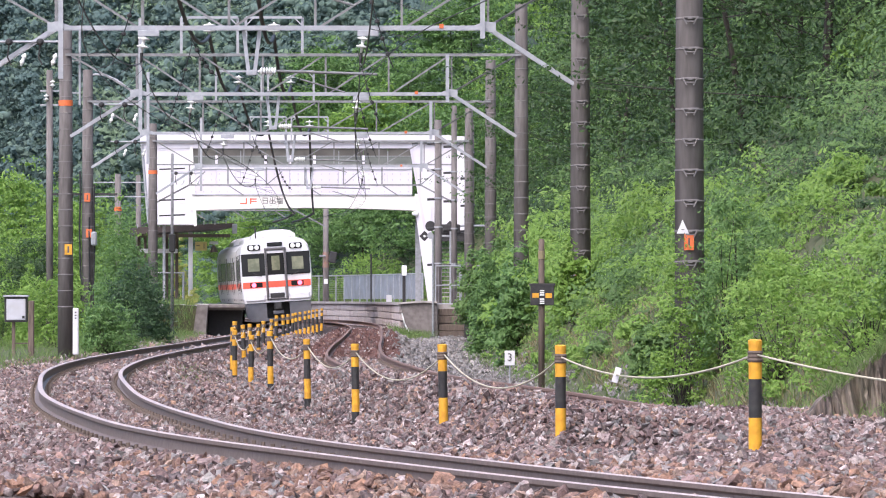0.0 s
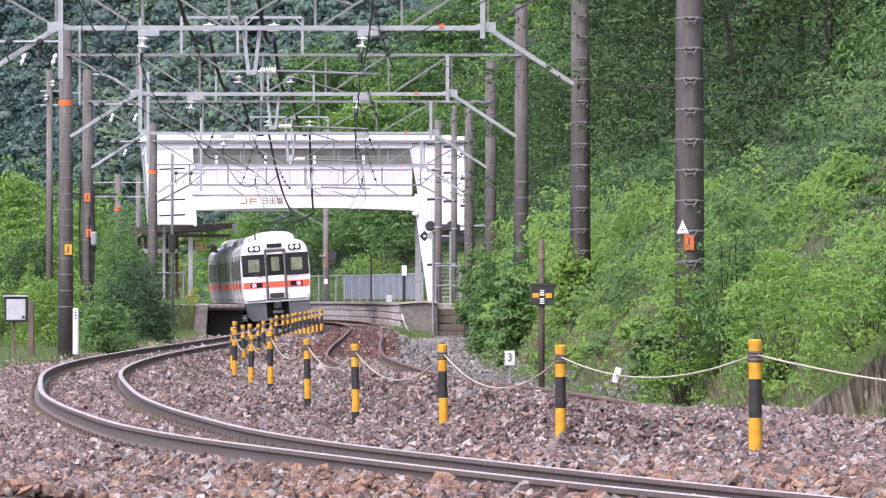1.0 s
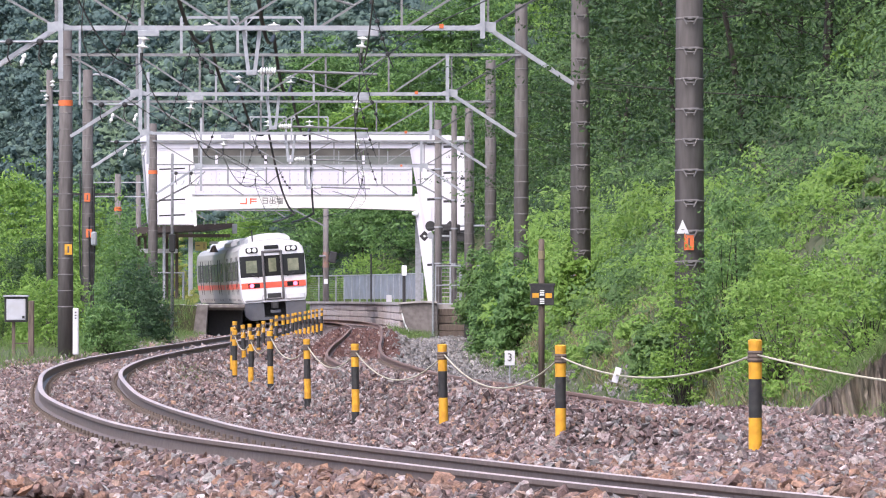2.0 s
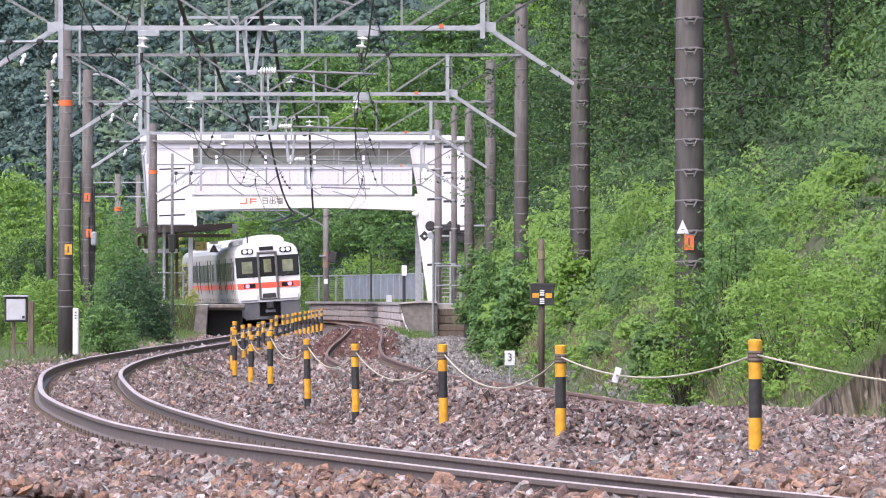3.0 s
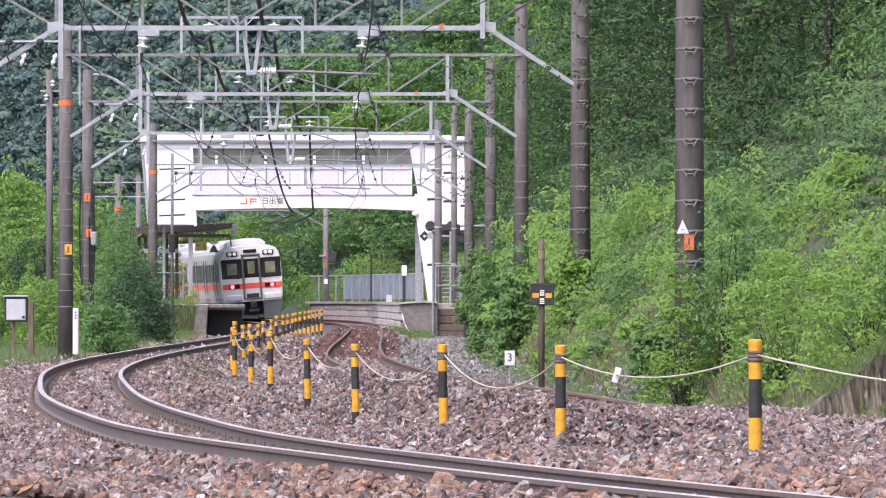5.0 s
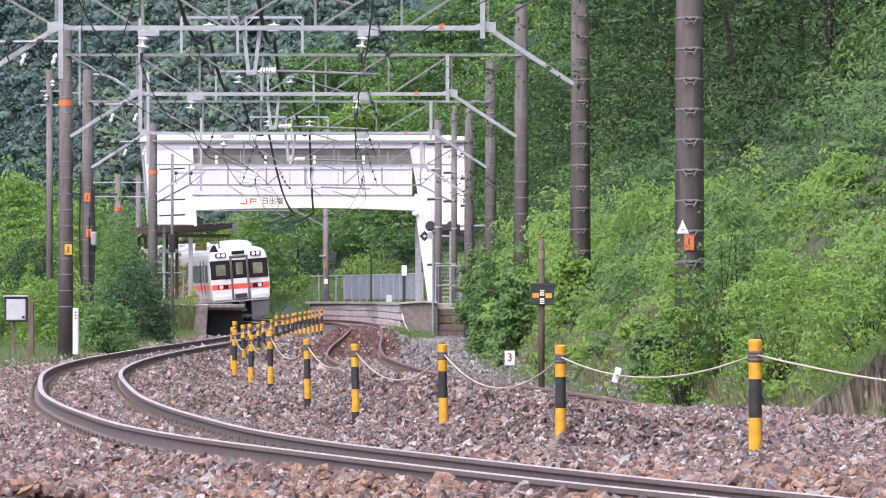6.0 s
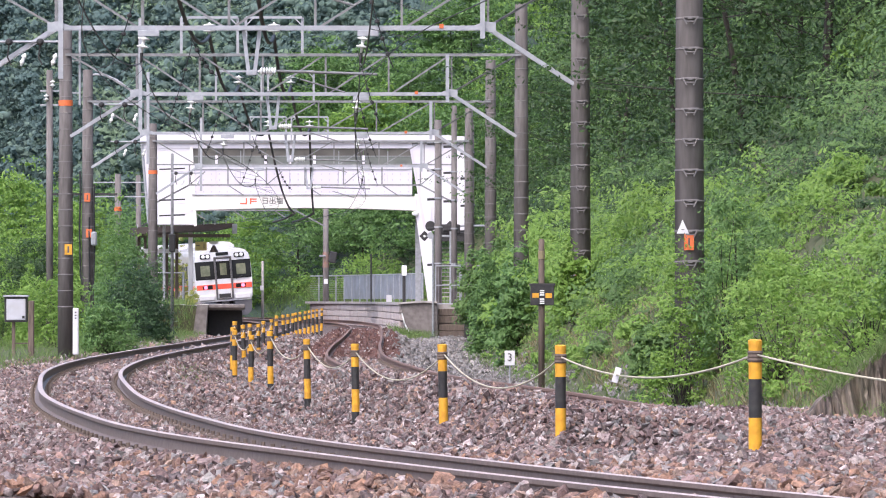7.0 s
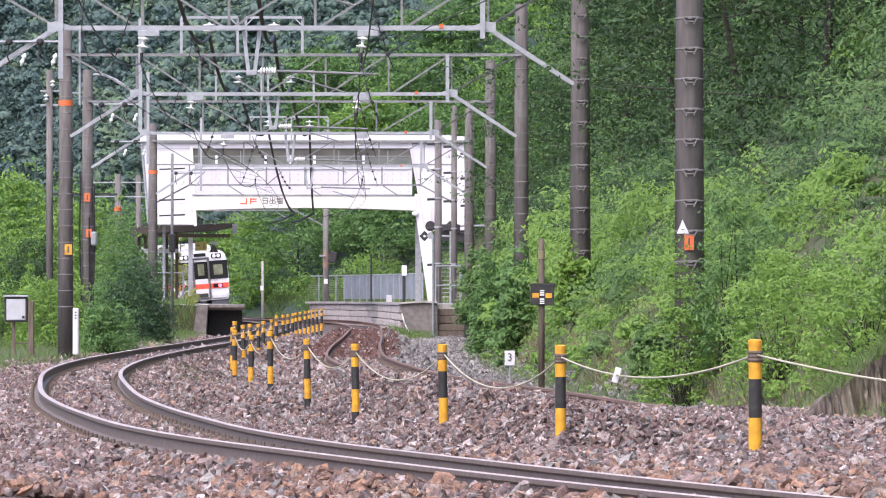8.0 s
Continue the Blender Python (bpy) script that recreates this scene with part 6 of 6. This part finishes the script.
def build_woods():
    rng = random.Random(11)
    base = [build_tree("broadleaf_tree", "broad-leaved tree with layered green foliage on the hillside", h, sp, mt, lf, per, sd, "hillside trees", pose(*at), lo)
            for h, sp, mt, lf, per, sd, at, lo in ((7.5, 3.0, "leaf", 0.048, 28, 1, (7.2, 118, float(ground_height(7.2, 118))), 0.0), (8.5, 3.4, "dark_shade_leaf", 0.048, 28, 2, (5.2, 136, float(ground_height(5.2, 136))), 0.0),
                                               (7.0, 2.8, "dark_shade_leaf", 0.048, 28, 3, (9.4, 128, float(ground_height(9.4, 128))), 0.0), (8.0, 3.2, "leaf", 0.048, 28, 5, (4.6, 156, float(ground_height(4.6, 156))), 0.0))]
    spots = [(6.4, 101), (8.0, 103), (9.8, 104), (5.6, 110), (8.8, 107), (10.5, 112), (6.6, 146), (8.5, 150), (10.8, 140), (4.9, 172), (6.8, 176), (9.6, 170), (5.0, 192), (6.6, 198), (8.6, 205), (12.5, 190), (5.8, 218),
             (7.2, 232), (8.8, 240), (12, 225), (6.8, 255), (7.5, 268), (9, 280), (6.6, 292), (11.5, 262)]
    for k, (x, y) in enumerate(spots):
        # darker-leaved trees drawn more often, for shade on the upper slope
        b = base[rng.choice((0, 1, 2, 1, 2))]
        s = rng.uniform(0.85, 1.2)
        copy_thing(b, pose(x, y, float(ground_height(x, y)), 0, 0, rng.uniform(0, 360)) @ Matrix.Diagonal((s, s, s, 1)))
    # wood behind the station
    mid = [build_tree("wood_edge_tree", "leafy tree at the edge of the wood behind the station", h, sp, mt, 0.092, 16, sd, "trees behind the station", pose(*at), 0.0)
           for h, sp, mt, sd, at in ((7, 3.2, "fresh_shrub", 21, (-4.5, 338, float(ground_height(-4.5, 338)))), (8, 3.6, "fresh_shrub", 22, (-8.5, 345, float(ground_height(-8.5, 345)))), (7, 3.0, "light_leaf", 23, (-11.5, 352, float(ground_height(-11.5, 352)))))]
    for k in range(18):
        y = rng.uniform(322, 390)
        x = float(hillfoot(y)) + rng.uniform(0.8, 15)
        s = rng.uniform(0.65, 1.25)
        if x < -0.0215 * y and float(ground_height(x, y)) + 8 * s > 0.034 * y:
            continue
        copy_thing(mid[k % 3], pose(x, y, float(ground_height(x, y)) - 0.3, 0, 0, rng.uniform(0, 360)) @ Matrix.Diagonal((s, s, s, 1)))
    for k in range(12):
        y = rng.uniform(344, 392)
        x = float(hillfoot(y)) + rng.uniform(4, 21)
        s = rng.uniform(1.0, 1.5)
        if x < -0.0215 * y and float(ground_height(x, y)) + 8 * s > 0.034 * y:
            continue
        copy_thing(mid[(1, 2, 0, 2)[k % 4]], pose(x, y, float(ground_height(x, y)) - 0.3, 0, 0, rng.uniform(0, 360)) @ Matrix.Diagonal((s, s, s, 1)))
    # left side beyond the poles
    for k, (x, y, s) in enumerate(((-21.6, 300, 1.25), (-20.2, 312, 1.1), (-18.6, 288, 0.85), (-23.4, 290, 1.25), (-17.2, 330, 0.95), (-20.8, 270, 0.75))):
        copy_thing(mid[(2, 1, 2)[k % 3]], pose(x, y, float(ground_height(x, y)) - 0.3, 0, 0, 67 * k) @ Matrix.Diagonal((s, s, s, 1)))
    for k in range(12):
        y = rng.uniform(225, 340)
        x = -0.0747 * y * rng.uniform(0.72, 1.12) - 1.5
        s = rng.uniform(0.5, 0.85)
        copy_thing(mid[(2, 2, 2, 0)[k % 4]], pose(x, y, float(ground_height(x, y)) - 0.3, 0, 0, rng.uniform(0, 360)) @ Matrix.Diagonal((s, s, s, 1)))


build_woods()


def build_shrub(label, x, y, w, h, mat, leaf, n, seed, depth=None):
    """A rounded shrub: many stems and leafy clumps over a dome."""
    z = float(ground_height(x, y))
    o = thing("shrub", label, "shrub", "shrubs beside the track", pose(x, y, z))
    rng = np.random.default_rng(seed)
    d = rng.normal(size=(n, 3))
    d[:, 2] = np.abs(d[:, 2]) - 0.3
    d /= np.linalg.norm(d, axis=1)[:, None]
    rr = rng.uniform(0.6, 1.0, (n, 1)) * (1 + 0.15 * np.sin(d[:, :1] * 5 + seed))
    c = d * rr * np.array((w / 2, (depth or w) / 2, h * 0.85)) + np.array((0, 0, h * 0.10))
    pts, face, _ = clump_points(c, rng.uniform(0.10, 0.20, n) * min(w, h * 1.6), 36 if leaf < 0.04 else 30, 0.8, 0.3)
    bm = B()
    for k in range(0, n, max(1, n // 40)):
        tube(bm, (rng.normal() * 0.1, rng.normal() * 0.1, -0.1), c[k] * 0.8, 0.012, 0.004, 4, False)
    part("woody_stem", bm, M["bark"], o)
    ob = new("foliage", leaf_mesh("foliage", pts, face, np.full(len(pts), leaf) * RNG.uniform(0.7, 1.3, len(pts)), M[mat], 0.42))
    ob.parent = o
    return o


def build_shrubs():
    build_shrub("rounded dense dark green shrub beside the track", -10.0, 192, 2.7, 2.65, "deep_leaf", 0.05, 420, 1)
    build_shrub("bright green bushy shrub behind the poles", -11.2, 207, 2.4, 4.6, "fresh_shrub", 0.055, 420, 2)
    build_shrub("leafy green shrub beside the line pole", -8.95, 157, 1.5, 1.75, "fresh_shrub", 0.045, 260, 3)
    build_shrub("broad leafy green shrub on the bank", -10.5, 160, 2.2, 2.05, "light_leaf", 0.045, 320, 4)
    build_shrub("broad leafy green shrub on the bank", -12.3, 162, 2.4, 1.9, "light_leaf", 0.045, 300, 5)
    build_shrub("tall dark green shrub at the wood edge", -15.2, 215, 2.6, 4.0, "dark_shade_leaf", 0.06, 300, 6)
    build_shrub("leafy bush behind the platform shelter", -12.95, 293, 1.1, 4.7, "yellow_leaf", 0.05, 200, 21, 1.0)
    build_shrub("tall leafy bush behind the platform shelter", -13.8, 294, 1.2, 4.9, "fresh_shrub", 0.055, 240, 22, 1.0)
    build_shrub("tall leafy bush behind the platform shelter", -14.7, 294, 1.4, 4.9, "leaf", 0.055, 240, 23, 1.0)
    build_shrub("small yellow green conifer shrub", -14.5, 208, 1.0, 2.7, "light_leaf", 0.06, 120, 7)
    build_shrub("small yellow green bush by the platform end", -10.35, 246, 0.95, 2.0, "yellow_leaf", 0.045, 140, 8)
    build_shrub("leafy green shrub on the slope above the track", 1.75, 128, 1.5, 2.0, "fresh_shrub", 0.065, 240, 9)
    build_shrub("leafy green shrub on the slope by the gate", 1.35, 150, 1.5, 2.3, "fresh_shrub", 0.055, 240, 10)
    build_shrub("leafy green shrub on the slope", 1.6, 175, 2.0, 2.5, "leaf", 0.08, 240, 12)
    build_shrub("fresh green leafy shrub hiding the pole foot", 3.10, 76.2, 1.1, 2.3, "light_leaf", 0.027, 220, 14, 0.8)
    build_shrub("fresh green leafy shrub hiding the pole foot", 3.70, 75.6, 1.15, 2.6, "fresh_shrub", 0.027, 200, 15, 0.8)
    build_shrub("fresh green leafy shrub hiding the pole foot", 2.5, 109.6, 1.1, 1.35, "light_leaf", 0.055, 180, 16, 0.8)
    build_shrub("low bright leafy bush above the boulder", 4.35, 60.2, 1.3, 0.95, "light_leaf", 0.027, 170, 18, 1.6)
    build_shrub("low bright leafy bush above the boulder", 5.2, 59.6, 1.4, 1.3, "leaf", 0.027, 170, 19, 1.6)
    build_shrub("bright leafy bush at the slope foot", 3.95, 68, 1.5, 1.5, "light_leaf", 0.027, 220, 17, 1.4)
    build_shrub("dark leafy shrub low on the slope", 3.15, 82, 1.0, 0.95, "leaf", 0.05, 200, 13)


build_shrubs()


def build_far_woods():
    """The wooded mountainside: each crown a heap of leafy clumps over haze-paled filler cores, joined."""
    y = np.concatenate((RNG.uniform(412, 535, 700), RNG.uniform(372, 414, 170)))
    x = RNG.uniform(-0.96, 0.06, len(y)) * 0.083 * y
    keep = (x > hillfoot(y) + 4) & (x < -0.006 * y) | (y > 411)
    x, y = x[keep], y[keep]
    n = len(x)
    z = ground_height(x, y)
    h = RNG.uniform(5, 10, n)
    conifer = RNG.random(n) < np.where(x < -24, 0.8, 0.3)
    fresh = ~conifer & (RNG.random(n) < 0.4)
    q = 13
    who = np.repeat(np.arange(n), q)
    t = (np.tile(np.arange(q), n) + RNG.uniform(0, 1, n * q)) / q
    a = RNG.uniform(0, 2 * math.pi, n * q)
    hk, cone = h[who], conifer[who]
    out = np.where(cone, (1.0 - t) * 0.20, np.sqrt(np.clip(1 - (2 * t - 1) ** 2, 0, 1)) * 0.27) * hk * RNG.uniform(0.5, 1.0, n * q)
    up_by = np.where(cone, 1.15 * t, 0.15 + 0.75 * t) * hk
    rad = np.where(cone, 0.05 + 0.09 * (1 - t), 0.125) * hk * RNG.uniform(0.8, 1.25, n * q)
    centre = np.stack((x[who] + out * np.cos(a), y[who] + out * np.sin(a), z[who] + up_by), -1)
    bm = B()
    bmesh.ops.create_icosphere(bm, subdivisions=1, radius=1)
    lump = np.array([tuple(v.co) for v in bm.verts])
    tri = np.array([[v.index for v in f.verts] for f in bm.faces])
    bm.free()
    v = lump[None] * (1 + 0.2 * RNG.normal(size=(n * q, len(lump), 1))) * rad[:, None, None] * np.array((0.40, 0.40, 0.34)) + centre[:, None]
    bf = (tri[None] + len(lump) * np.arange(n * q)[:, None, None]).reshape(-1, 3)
    tagged(new("far_wood_cores", arrays("far_wood_cores", v.reshape(-1, 3), bf, M["haze_tinted_core"], True)), "haze-paled filler lumps inside the mountainside crowns", "woods", kind="stuff")
    # the haze on these woods comes only from their leaf materials
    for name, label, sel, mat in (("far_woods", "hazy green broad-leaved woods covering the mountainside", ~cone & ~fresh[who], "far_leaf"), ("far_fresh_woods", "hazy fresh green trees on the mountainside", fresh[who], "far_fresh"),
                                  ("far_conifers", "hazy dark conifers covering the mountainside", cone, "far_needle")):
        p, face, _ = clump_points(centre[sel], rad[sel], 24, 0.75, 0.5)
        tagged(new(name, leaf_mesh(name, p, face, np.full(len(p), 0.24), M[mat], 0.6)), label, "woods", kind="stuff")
    # low growth that closes the ground between the trees
    k = 70000
    yy = RNG.uniform(330, 540, k)
    xx = RNG.uniform(-0.08, 0.004, k) * yy
    ok = (xx > hillfoot(yy) + 2) & (yy < 415) & (yy > 365) & (xx < -0.004 * yy) | (yy > 405)
    xx, yy = xx[ok], yy[ok]
    low = np.stack((xx, yy, ground_height(xx, yy) + RNG.uniform(0.0, 0.7, len(xx))), -1)
    up = np.tile(np.array((0.0, -0.5, 0.8)), (len(xx), 1))
    tagged(new("far_undergrowth", leaf_mesh("far_undergrowth", low, up, np.full(len(xx), 0.26), M["far_needle"], 0.6)), "hazy dark green low growth under the mountainside trees", "undergrowth", kind="stuff")


build_far_woods()


def build_rock():
    """A streaked outcrop: a ridged front, rising to one side, with a rough top."""
    cols, rows = 90, 22
    bm = B()
    grid = []
    for i in range(cols + 1):
        u = i / cols
        x = 3.45 + 1.6 * u
        top = -0.10 + 1.25 * u ** 0.8 + 0.05 * noise.noise(Vector((x * 5, 0, 3)))
        line = []
        for j in range(rows + 1):
            v = j / rows
            crease = abs(noise.noise(Vector((x * 9 + 1.2 * v, 0, v * 0.8)))) + 0.5 * abs(noise.noise(Vector((x * 23 + v, 4, v * 1.5))))
            if v < 0.7:
                w = v / 0.7
                line.append(bm.verts.new((x - 0.10 * w, 55.6 + 0.35 * w + 0.30 * crease, -0.45 + (top + 0.45) * w + 0.03 * crease)))
            else:
                w = (v - 0.7) / 0.3
                line.append(bm.verts.new((x - 0.10, 55.95 + 2.2 * w + 0.2 * crease * (1 - w), top - 0.35 * w * w + 0.05 * crease)))
        grid.append(line)
    for a, b in zip(grid, grid[1:]):
        for j in range(rows):
            bm.faces.new((a[j], b[j], b[j + 1], a[j + 1]))
    ob = new("rock_outcrop", mesh_of("rock_outcrop", bm, M["rock"]))
    tagged(ob, "brown streaked rock outcrop at the slope foot", "rock")
    n = 2600
    x = RNG.uniform(3.6, 5.0, n)
    u = (x - 3.35) / 1.6
    blades("rock_grass", "short green grass hanging over the rock", x, 55.95 + RNG.random(n) * 0.7, -0.12 + 1.25 * u ** 0.8 + RNG.uniform(-0.03, 0.02, n), RNG.uniform(0.05, 0.16, n), M["grass"], 1.0)


build_rock()


# ---- what moves: the train rolls away round the curve ----
def rear_end(t):
    return 248.0 + 6.4 * t + 0.2 * t * t


def along(y, metres):
    """The place on the first track that lies so many metres further along."""
    left = metres
    while abs(left) > 1e-6:
        step = max(-1.0, min(1.0, left))
        y += step / math.sqrt(1 + float(slope_of(track1, y)) ** 2)
        left -= step
    return y


def car_pose(y0, back):
    a, b = along(y0, back + 2.95), along(y0, back + 16.75)
    pa, pb = Vector((float(track1(a)), a, 0)), Vector((float(track1(b)), b, 0))
    d = (pb - pa).normalized()
    c = cant((a + b) / 2)
    return Matrix.Translation((pa + pb) / 2 + Vector((0, 0, 0.55 * abs(c)))) @ Matrix.Rotation(math.atan2(-d.x, d.y), 4, "Z") @ Matrix.Rotation(-c, 4, "Y")


def motions():
    for k, car in enumerate((rear_car, lead_car)):
        walk(car, [(t, car_pose(rear_end(t), 20.0 * k)) for t in np.arange(0, 8.01, 0.5).tolist()])


motions()
